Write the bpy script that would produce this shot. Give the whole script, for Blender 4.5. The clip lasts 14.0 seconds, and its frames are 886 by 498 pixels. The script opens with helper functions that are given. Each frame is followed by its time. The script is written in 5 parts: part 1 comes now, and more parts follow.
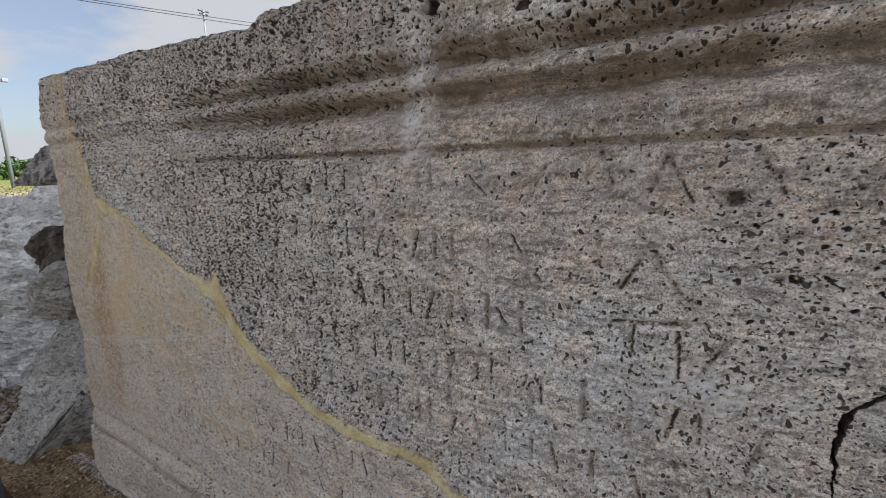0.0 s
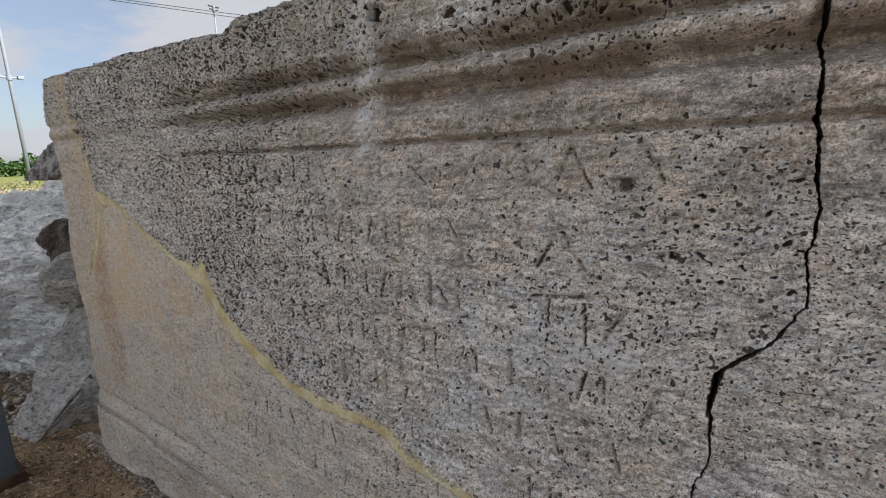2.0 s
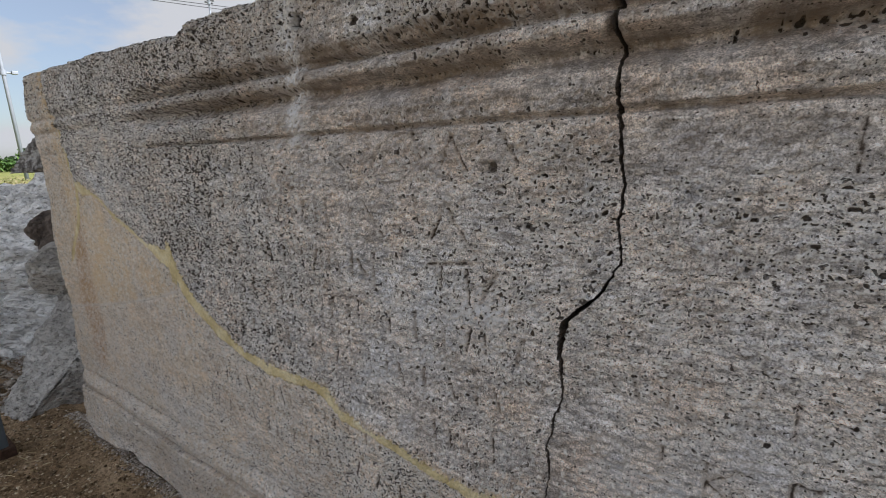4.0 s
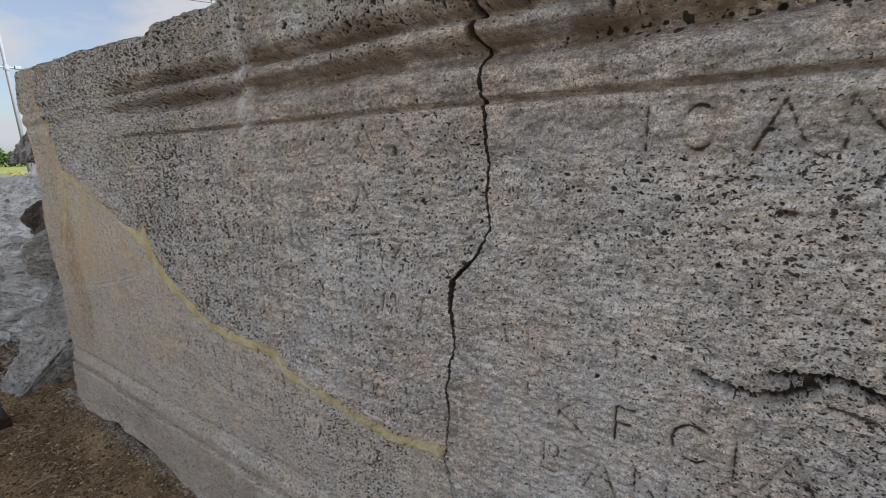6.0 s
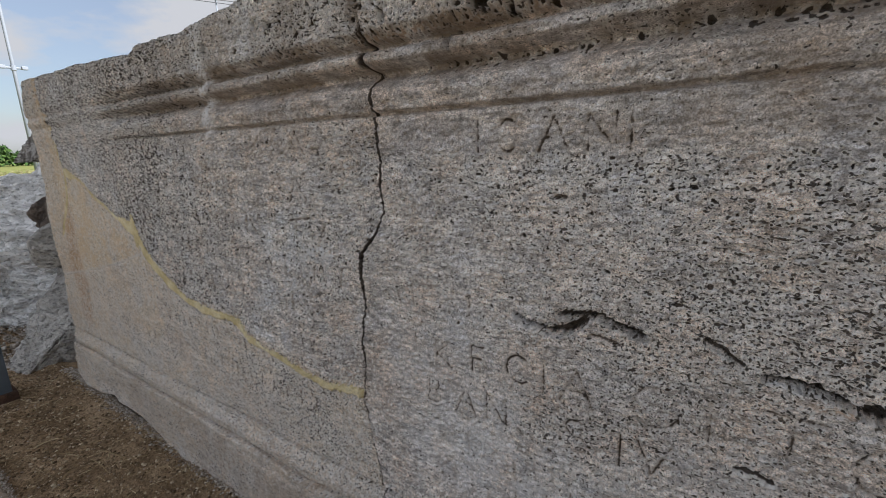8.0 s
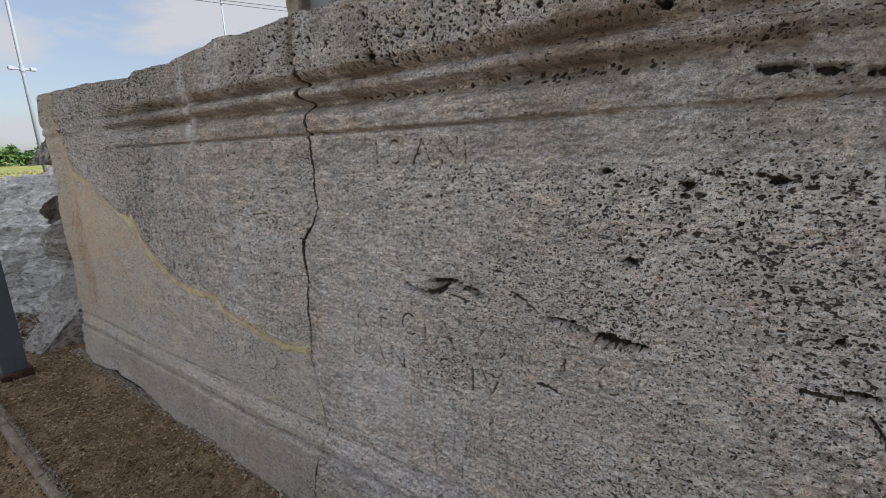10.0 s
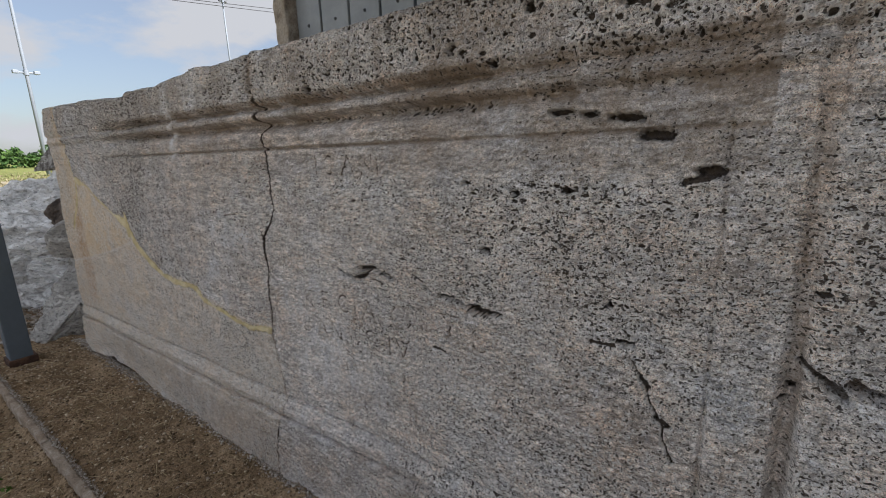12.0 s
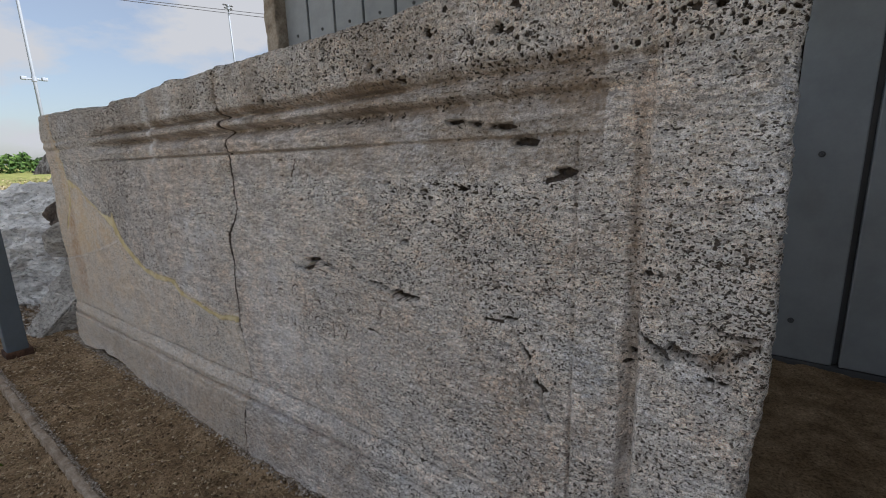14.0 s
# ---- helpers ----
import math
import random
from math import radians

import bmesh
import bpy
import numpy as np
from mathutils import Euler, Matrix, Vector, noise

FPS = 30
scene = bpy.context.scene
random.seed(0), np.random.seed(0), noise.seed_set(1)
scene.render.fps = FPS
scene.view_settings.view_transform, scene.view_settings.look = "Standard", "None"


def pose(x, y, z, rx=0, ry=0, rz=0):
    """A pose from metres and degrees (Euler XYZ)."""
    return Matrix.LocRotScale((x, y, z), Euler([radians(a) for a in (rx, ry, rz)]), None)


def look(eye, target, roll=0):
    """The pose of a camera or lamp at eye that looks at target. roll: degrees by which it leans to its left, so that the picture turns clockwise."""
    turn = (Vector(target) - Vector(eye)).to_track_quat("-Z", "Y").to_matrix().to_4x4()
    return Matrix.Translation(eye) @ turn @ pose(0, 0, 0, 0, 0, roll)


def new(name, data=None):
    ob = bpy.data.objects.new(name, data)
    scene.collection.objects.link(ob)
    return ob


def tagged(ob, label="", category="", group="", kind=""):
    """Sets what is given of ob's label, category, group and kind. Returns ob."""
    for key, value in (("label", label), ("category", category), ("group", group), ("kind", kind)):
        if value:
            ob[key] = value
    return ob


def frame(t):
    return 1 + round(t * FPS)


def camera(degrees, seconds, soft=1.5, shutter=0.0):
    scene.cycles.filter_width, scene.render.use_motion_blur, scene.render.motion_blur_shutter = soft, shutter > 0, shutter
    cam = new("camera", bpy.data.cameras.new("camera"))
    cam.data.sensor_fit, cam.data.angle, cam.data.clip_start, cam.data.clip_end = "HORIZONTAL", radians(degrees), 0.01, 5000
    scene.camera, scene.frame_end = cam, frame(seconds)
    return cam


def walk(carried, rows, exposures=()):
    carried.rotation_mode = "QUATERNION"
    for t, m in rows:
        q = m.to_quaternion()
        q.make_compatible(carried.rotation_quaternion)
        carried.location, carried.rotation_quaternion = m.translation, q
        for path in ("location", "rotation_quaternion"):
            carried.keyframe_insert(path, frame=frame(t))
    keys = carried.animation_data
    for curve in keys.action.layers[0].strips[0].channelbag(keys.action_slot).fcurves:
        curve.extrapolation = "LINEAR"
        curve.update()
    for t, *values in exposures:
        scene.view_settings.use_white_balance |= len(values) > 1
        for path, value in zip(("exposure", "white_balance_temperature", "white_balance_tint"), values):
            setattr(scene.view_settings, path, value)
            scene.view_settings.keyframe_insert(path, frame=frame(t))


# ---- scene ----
cam = camera(88.8, 14.0, soft=1.0)
PATH = [
    (0, (-0.082, -0.424, 0.867), (-1.181, 1.204, 0.488), -1.2),
    (0.5, (-0.063, -0.42, 0.86), (-1.169, 1.201, 0.476), -1.3),
    (1, (-0.042, -0.421, 0.86), (-1.16, 1.192, 0.469), -1.4),
    (1.5, (-0.02, -0.426, 0.86), (-1.146, 1.179, 0.464), -1.4),
    (2, (0.011, -0.426, 0.864), (-1.122, 1.171, 0.459), -1.6),
    (2.5, (0.046, -0.424, 0.868), (-1.093, 1.168, 0.457), -1.6),
    (3, (0.084, -0.426, 0.862), (-1.048, 1.168, 0.441), -1.6),
    (3.2, (0.096, -0.428, 0.86), (-1.027, 1.171, 0.435), -1.9),
    (5.3, (0.247, -0.432, 0.845), (-0.886, 1.156, 0.404), -1.7),
    (5.5, (0.263, -0.432, 0.843), (-0.87, 1.155, 0.398), -1.8),
    (6, (0.296, -0.441, 0.839), (-0.837, 1.145, 0.392), -1.7),
    (6.5, (0.331, -0.451, 0.838), (-0.804, 1.134, 0.389), -1.8),
    (7, (0.382, -0.465, 0.842), (-0.756, 1.116, 0.391), -1.8),
    (7.5, (0.443, -0.477, 0.838), (-0.7, 1.101, 0.385), -1.8),
    (8, (0.504, -0.483, 0.84), (-0.643, 1.092, 0.388), -1.8),
    (8.5, (0.557, -0.494, 0.843), (-0.591, 1.08, 0.388), -1.8),
    (9, (0.625, -0.507, 0.851), (-0.525, 1.062, 0.385), -1.9),
    (9.2, (0.649, -0.514, 0.854), (-0.504, 1.053, 0.391), -1.9),
    (11.3, (0.925, -0.606, 0.871), (-0.241, 0.955, 0.418), -1.8),
    (11.5, (0.945, -0.607, 0.878), (-0.219, 0.953, 0.419), -1.9),
    (12, (0.993, -0.608, 0.88), (-0.176, 0.952, 0.432), -1.9),
    (12.5, (1.032, -0.617, 0.883), (-0.14, 0.944, 0.447), -1.8),
    (13, (1.084, -0.629, 0.884), (-0.09, 0.933, 0.459), -1.7),
    (13.5, (1.131, -0.619, 0.885), (-0.048, 0.94, 0.462), -1.9),
    (14, (1.175, -0.609, 0.875), (-0.01, 0.945, 0.448), -1.9),
]
walk(cam, [(t, look(eye, target, roll)) for t, eye, target, roll in PATH], [(0.0, 1.34, 6080, 12), (14.0, 1.34, 6080, 12)])

# ---------------------------------------------------------------- world and light
SUN_DIR = Vector((1.0, 0.45, 0.90)).normalized()      # towards the sun, behind the shed
world = bpy.data.worlds.new("sky")
scene.world = world
world.use_nodes = True
wn, wl = world.node_tree.nodes, world.node_tree.links
wn.clear()


def wnode(kind, **values):
    n = wn.new(kind)
    for k, v in values.items():
        n.inputs[k].default_value = v
    return n


w_out = wn.new("ShaderNodeOutputWorld")
w_bg = wn.new("ShaderNodeBackground")
w_bg.inputs["Strength"].default_value = 0.053
w_sky = wn.new("ShaderNodeTexSky")
w_sky.sky_type = "NISHITA"
w_sky.sun_disc = False
w_sky.sun_elevation = math.asin(SUN_DIR.z)
w_sky.sun_rotation = math.atan2(SUN_DIR.x, SUN_DIR.y)
w_sky.air_density, w_sky.dust_density, w_sky.ozone_density = 1.0, 1.4, 1.8
w_tc = wn.new("ShaderNodeTexCoord")
w_map = wn.new("ShaderNodeMapping")
w_map.inputs["Scale"].default_value = (1.0, 1.0, 2.4)
w_map.inputs["Location"].default_value = (0.35, 0.1, 0.0)
w_noise = wnode("ShaderNodeTexNoise", Scale=3.2, Detail=7.0, Roughness=0.56)
w_ramp = wn.new("ShaderNodeValToRGB")
w_ramp.color_ramp.elements[0].position, w_ramp.color_ramp.elements[1].position = 0.50, 0.61
w_ramp.color_ramp.elements[0].color, w_ramp.color_ramp.elements[1].color = (0.36, 0.36, 0.36, 1), (1, 1, 1, 1)
w_mix = wn.new("ShaderNodeMixRGB")
w_mix.inputs[2].default_value = (4.7, 4.7, 4.7, 1)
wl.new(w_tc.outputs["Generated"], w_map.inputs["Vector"])
wl.new(w_map.outputs["Vector"], w_noise.inputs["Vector"])
w_sep = wn.new("ShaderNodeSeparateXYZ")
w_more = wn.new("ShaderNodeMath")
w_more.operation = "MULTIPLY_ADD"
w_more.inputs[1].default_value = 0.26
wl.new(w_tc.outputs["Generated"], w_sep.inputs[0])
wl.new(w_sep.outputs[2], w_more.inputs[0])
wl.new(w_noise.outputs["Fac"], w_more.inputs[2])
wl.new(w_more.outputs[0], w_ramp.inputs["Fac"])
wl.new(w_ramp.outputs["Color"], w_mix.inputs[0])
wl.new(w_sky.outputs["Color"], w_mix.inputs[1])
wl.new(w_mix.outputs["Color"], w_bg.inputs["Color"])
wl.new(w_bg.outputs["Background"], w_out.inputs["Surface"])

sun = new("sun", bpy.data.lights.new("sun", "SUN"))
sun.data.energy, sun.data.angle, sun.data.color = 4.4, radians(2.0), (1.0, 0.96, 0.91)
sun.matrix_world = look(SUN_DIR * 40, (0, 0, 0))


# ---------------------------------------------------------------- materials
def material(name, rough=0.85, metal=0.0, spec=0.3):
    m = bpy.data.materials.new(name)
    m.use_nodes = True
    b = m.node_tree.nodes["Principled BSDF"]
    b.inputs["Roughness"].default_value, b.inputs["Metallic"].default_value = rough, metal
    b.inputs["Specular IOR Level"].default_value = spec
    return m, m.node_tree, b


def coords(nt, scale=(1, 1, 1), kind="Object"):
    tc, mp = nt.nodes.new("ShaderNodeTexCoord"), nt.nodes.new("ShaderNodeMapping")
    mp.inputs["Scale"].default_value = scale
    nt.links.new(tc.outputs[kind], mp.inputs["Vector"])
    return mp.outputs["Vector"]


def noise_tex(nt, vec, scale, detail=4.0, rough=0.55):
    n = nt.nodes.new("ShaderNodeTexNoise")
    n.inputs["Scale"].default_value, n.inputs["Detail"].default_value, n.inputs["Roughness"].default_value = scale, detail, rough
    nt.links.new(vec, n.inputs["Vector"])
    return n.outputs["Fac"]


def ramp(nt, fac, *stops):
    r = nt.nodes.new("ShaderNodeValToRGB")
    while len(r.color_ramp.elements) < len(stops):
        r.color_ramp.elements.new(0.5)
    for e, (p, c) in zip(r.color_ramp.elements, stops):
        e.position, e.color = p, (c if len(c) == 4 else (*c, 1))
    nt.links.new(fac, r.inputs["Fac"])
    return r.outputs["Color"]


def mix(nt, fac, a, b, mode="MIX"):
    m = nt.nodes.new("ShaderNodeMixRGB")
    m.blend_type = mode
    for sock, v in zip(m.inputs, (fac, a, b)):
        if isinstance(v, (int, float)):
            sock.default_value = v if sock.name == "Fac" or sock.type == "VALUE" else (v, v, v, 1)
        elif isinstance(v, tuple):
            sock.default_value = v if len(v) == 4 else (*v, 1)
        else:
            nt.links.new(v, sock)
    return m.outputs["Color"]


def mul(nt, a, k):
    m = nt.nodes.new("ShaderNodeMath")
    m.operation = "MULTIPLY"
    nt.links.new(a, m.inputs[0])
    if isinstance(k, (int, float)):
        m.inputs[1].default_value = k
    else:
        nt.links.new(k, m.inputs[1])
    return m.outputs[0]


def attr(nt, name):
    a = nt.nodes.new("ShaderNodeAttribute")
    a.attribute_name = name
    return a.outputs["Fac"]


def bump(nt, b, height, dist, strength=1.0, chain=None):
    n = nt.nodes.new("ShaderNodeBump")
    n.inputs["Distance"].default_value, n.inputs["Strength"].default_value = dist, strength
    nt.links.new(height, n.inputs["Height"])
    if chain is not None:
        nt.links.new(chain, n.inputs["Normal"])
    nt.links.new(n.outputs["Normal"], b.inputs["Normal"])
    return n.outputs["Normal"]


def grey(v):
    return (v, v, v)


def calc(nt, op, a, b=0.0, clamp=False):
    m = nt.nodes.new("ShaderNodeMath")
    m.operation, m.use_clamp = op, clamp
    for sock, v in zip(m.inputs, (a, b)):
        if isinstance(v, (int, float)):
            sock.default_value = v
        else:
            nt.links.new(v, sock)
    return m.outputs[0]


def travertine():
    m, nt, b = material("travertine", 0.50, 0, 0.95)
    b.inputs["Sheen Weight"].default_value, b.inputs["Sheen Roughness"].default_value = 0.10, 0.45   # dust-like sheen added to brighten grazing views
    o = coords(nt)
    bed = coords(nt, (0.42, 1, 1.6))
    big = noise_tex(nt, o, 3.1, 5)
    mid = noise_tex(nt, bed, 26, 6, 0.65)
    fine = noise_tex(nt, coords(nt, (0.75, 1, 1.2)), 210, 4, 0.70)
    line = noise_tex(nt, coords(nt, (0.16, 1, 1.5)), 150, 5, 0.66)
    grain = noise_tex(nt, o, 560, 2, 0.6)
    c = ramp(nt, big, (0.36, (0.515, 0.452, 0.408)), (0.5, (0.595, 0.543, 0.510)), (0.64, (0.645, 0.618, 0.608)))
    for fac, field, stops in ((0.76, noise_tex(nt, bed, 82, 4, 0.62), ((0.40, 0.52), (0.455, 0.80), (0.49, 1.06), (0.62, 1.34))), (0.65, mid, ((0.38, 0.68), (0.5, 1.04), (0.62, 1.34))),
                              (0.75, fine, ((0.36, 0.46), (0.45, 0.94), (0.55, 1.18), (0.66, 1.45))), (0.42, line, ((0.39, 0.55), (0.46, 1.02), (0.60, 1.28))),
                              (1.0, grain, ((0.36, 0.48), (0.5, 1.02), (0.64, 1.50)))):
        c = mix(nt, fac, c, ramp(nt, field, *((q, grey(v)) for q, v in stops)), "MULTIPLY")
    # pale crust over a duller, weathered ground: tone stands in for relief shade
    crust = noise_tex(nt, coords(nt, (0.7, 0.5, 1.1)), 118, 3, 0.58)
    c = mix(nt, 0.42, c, ramp(nt, crust, (0.40, grey(0.60)), (0.475, grey(0.86)), (0.53, grey(1.10)), (0.62, grey(1.22))), "MULTIPLY")
    hue = noise_tex(nt, o, 15, 5, 0.6)
    c = mix(nt, 0.65, c, ramp(nt, hue, (0.38, (1.10, 0.99, 0.90)), (0.5, (1.0, 1.0, 1.0)), (0.62, (0.90, 0.98, 1.10))), "MULTIPLY")
    warm = noise_tex(nt, o, 7.5, 4)
    c = mix(nt, mul(nt, ramp(nt, warm, (0.50, grey(0)), (0.70, grey(1))), 0.24), c, (0.42, 0.315, 0.25))
    wob = noise_tex(nt, o, 40, 5, 0.7)
    for name, colour, k in (("ochre", (0.75, 0.565, 0.335), 0.95), ("rust", (0.50, 0.285, 0.115), 0.92), ("salt", (0.86, 0.87, 0.91), 0.95)):
        f = mix(nt, 1.0, attr(nt, name), ramp(nt, wob, (0.36, grey(0.70)), (0.58, grey(1.0))), "MULTIPLY")
        c = mix(nt, mul(nt, f, k), c, colour)
    # pinholes between larger pores: dust and shade in one colour, lit rims painted pale
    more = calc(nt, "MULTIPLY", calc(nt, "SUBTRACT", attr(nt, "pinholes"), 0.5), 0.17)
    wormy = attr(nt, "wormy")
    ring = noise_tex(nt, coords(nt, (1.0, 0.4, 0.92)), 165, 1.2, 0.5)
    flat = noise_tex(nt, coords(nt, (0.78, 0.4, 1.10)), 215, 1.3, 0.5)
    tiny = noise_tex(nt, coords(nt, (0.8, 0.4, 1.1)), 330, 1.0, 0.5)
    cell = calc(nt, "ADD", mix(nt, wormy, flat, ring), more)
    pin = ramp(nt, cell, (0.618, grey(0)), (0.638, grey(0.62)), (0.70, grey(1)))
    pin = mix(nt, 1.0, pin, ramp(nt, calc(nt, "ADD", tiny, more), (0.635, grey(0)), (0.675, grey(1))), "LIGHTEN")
    rim = ramp(nt, cell, (0.53, grey(0)), (0.585, grey(1)), (0.615, grey(1)), (0.630, grey(0)))
    rim = mix(nt, 1.0, rim, attr(nt, "rim"), "LIGHTEN")
    c = mix(nt, mul(nt, rim, 0.85), c, (0.90, 0.88, 0.86))
    # brown patina together with groove shade put into the colour
    soot_shade = mix(nt, 1.0, attr(nt, "grime_shade"), ramp(nt, wob, (0.36, grey(0.70)), (0.58, grey(1.0))), "MULTIPLY")
    c = mix(nt, mul(nt, soot_shade, 0.9), c, (0.25, 0.185, 0.128))
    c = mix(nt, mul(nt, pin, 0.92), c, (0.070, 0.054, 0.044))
    # pore, crack and cut bottoms: their shade darkened into the colour with the dirt
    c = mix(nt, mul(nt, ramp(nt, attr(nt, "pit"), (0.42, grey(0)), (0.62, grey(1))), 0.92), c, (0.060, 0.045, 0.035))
    nt.links.new(c, b.inputs["Base Color"])
    dull = mix(nt, 1.0, pin, ramp(nt, attr(nt, "pit"), (0.30, grey(0)), (0.55, grey(1))), "LIGHTEN")
    nt.links.new(ramp(nt, dull, (0.0, grey(0.95)), (1.0, grey(0.05))), b.inputs["Specular IOR Level"])
    n0 = bump(nt, b, line, 0.0012, 1.0)
    n1 = bump(nt, b, fine, 0.0018, 1.0, n0)
    n2 = bump(nt, b, noise_tex(nt, o, 560, 3, 0.7), 0.0005, 0.9, n1)
    inv = nt.nodes.new("ShaderNodeInvert")
    nt.links.new(pin, inv.inputs["Color"])
    bump(nt, b, inv.outputs["Color"], 0.0045, 1.0, n2)
    return m


def speckled(name, stops, scale, fine=180.0, relief=0.004, rough=0.9, spec=0.25, object_random=0.0):
    m, nt, b = material(name, rough, 0, spec)
    o = coords(nt)
    c = ramp(nt, noise_tex(nt, o, scale, 6, 0.62), *stops)
    f = noise_tex(nt, o, fine, 5, 0.7)
    c = mix(nt, 0.8, c, ramp(nt, f, (0.30, grey(0.55)), (0.5, grey(1.0)), (0.72, grey(1.3))), "MULTIPLY")
    if object_random:
        info = nt.nodes.new("ShaderNodeObjectInfo")
        c = mix(nt, object_random, c, ramp(nt, info.outputs["Random"], (0, grey(0.7)), (1, grey(1.3))), "MULTIPLY")
    nt.links.new(c, b.inputs["Base Color"])
    n = bump(nt, b, noise_tex(nt, o, scale * 4, 6, 0.65), relief * 2, 0.8)
    bump(nt, b, f, relief, 0.8, n)
    return m


def island_mix(name, stops, rough=0.9):
    """Colour by piece, for loose stuff joined into one mesh."""
    m, nt, b = material(name, rough, 0, 0.2)
    g = nt.nodes.new("ShaderNodeNewGeometry")
    c = ramp(nt, g.outputs["Random Per Island"], *stops)
    c = mix(nt, 0.6, c, ramp(nt, noise_tex(nt, coords(nt), 260, 3), (0.3, grey(0.6)), (0.7, grey(1.3))), "MULTIPLY")
    nt.links.new(c, b.inputs["Base Color"])
    return m


def ground_material():
    m, nt, b = material("soil_and_dry_grass", 0.95, 0, 0.12)
    o = coords(nt)
    soil = ramp(nt, noise_tex(nt, o, 9, 6, 0.65), (0.36, (0.225, 0.156, 0.094)), (0.5, (0.335, 0.240, 0.150)), (0.64, (0.46, 0.340, 0.222)))
    soil = mix(nt, 0.9, soil, ramp(nt, noise_tex(nt, o, 130, 5, 0.75), (0.37, grey(0.45)), (0.5, grey(1.0)), (0.64, grey(1.4))), "MULTIPLY")
    dry = ramp(nt, noise_tex(nt, o, 1.3, 6, 0.7), (0.3, (0.22, 0.178, 0.108)), (0.5, (0.285, 0.235, 0.148)), (0.7, (0.34, 0.288, 0.195)))
    green = ramp(nt, noise_tex(nt, o, 0.9, 7, 0.7), (0.3, (0.085, 0.115, 0.030)), (0.5, (0.16, 0.175, 0.055)), (0.72, (0.24, 0.225, 0.085)))
    sep = nt.nodes.new("ShaderNodeSeparateXYZ")
    nt.links.new(o, sep.inputs[0])
    far = nt.nodes.new("ShaderNodeMath")
    far.operation = "MULTIPLY_ADD"
    far.inputs[1].default_value, far.inputs[2].default_value = -0.01, 0.0
    nt.links.new(sep.outputs[0], far.inputs[0])
    wob = nt.nodes.new("ShaderNodeMath")
    wob.operation = "MULTIPLY_ADD"
    wob.inputs[1].default_value = 0.02
    nt.links.new(noise_tex(nt, o, 0.35, 4), wob.inputs[0])
    nt.links.new(far.outputs[0], wob.inputs[2])
    d = wob.outputs[0]
    front = nt.nodes.new("ShaderNodeMath")
    front.operation = "MULTIPLY_ADD"
    front.inputs[1].default_value, front.inputs[2].default_value = -0.1, 0.0
    nt.links.new(sep.outputs[1], front.inputs[0])
    c = mix(nt, ramp(nt, d, (0.045, grey(0)), (0.062, grey(1))), soil, dry)
    c = mix(nt, ramp(nt, front.outputs[0], (0.13, grey(0)), (0.20, grey(1))), c, dry)
    c = mix(nt, ramp(nt, d, (0.245, grey(0)), (0.255, grey(1)), (0.268, grey(1)), (0.275, grey(0))), c, (0.34, 0.295, 0.215))
    c = mix(nt, ramp(nt, d, (0.268, grey(0)), (0.28, grey(1))), c, green)
    nt.links.new(c, b.inputs["Base Color"])
    n = bump(nt, b, noise_tex(nt, o, 45, 6, 0.7), 0.016, 0.9)
    bump(nt, b, noise_tex(nt, o, 240, 4, 0.7), 0.003, 0.8, n)
    return m


def painted_metal(name, colour, rough=0.45, dirt_shade=0.25):
    m, nt, b = material(name, rough, 0.0, 0.4)
    o = coords(nt)
    c = mix(nt, dirt_shade, (*colour, 1), ramp(nt, noise_tex(nt, o, 6, 7, 0.7), (0.3, grey(0.35)), (0.7, grey(1.2))), "MULTIPLY")
    nt.links.new(c, b.inputs["Base Color"])
    nt.links.new(ramp(nt, noise_tex(nt, o, 14, 5), (0.3, grey(rough - 0.1)), (0.7, grey(rough + 0.18))), b.inputs["Roughness"])
    bump(nt, b, noise_tex(nt, o, 3.0, 2), 0.002, 0.4)
    return m


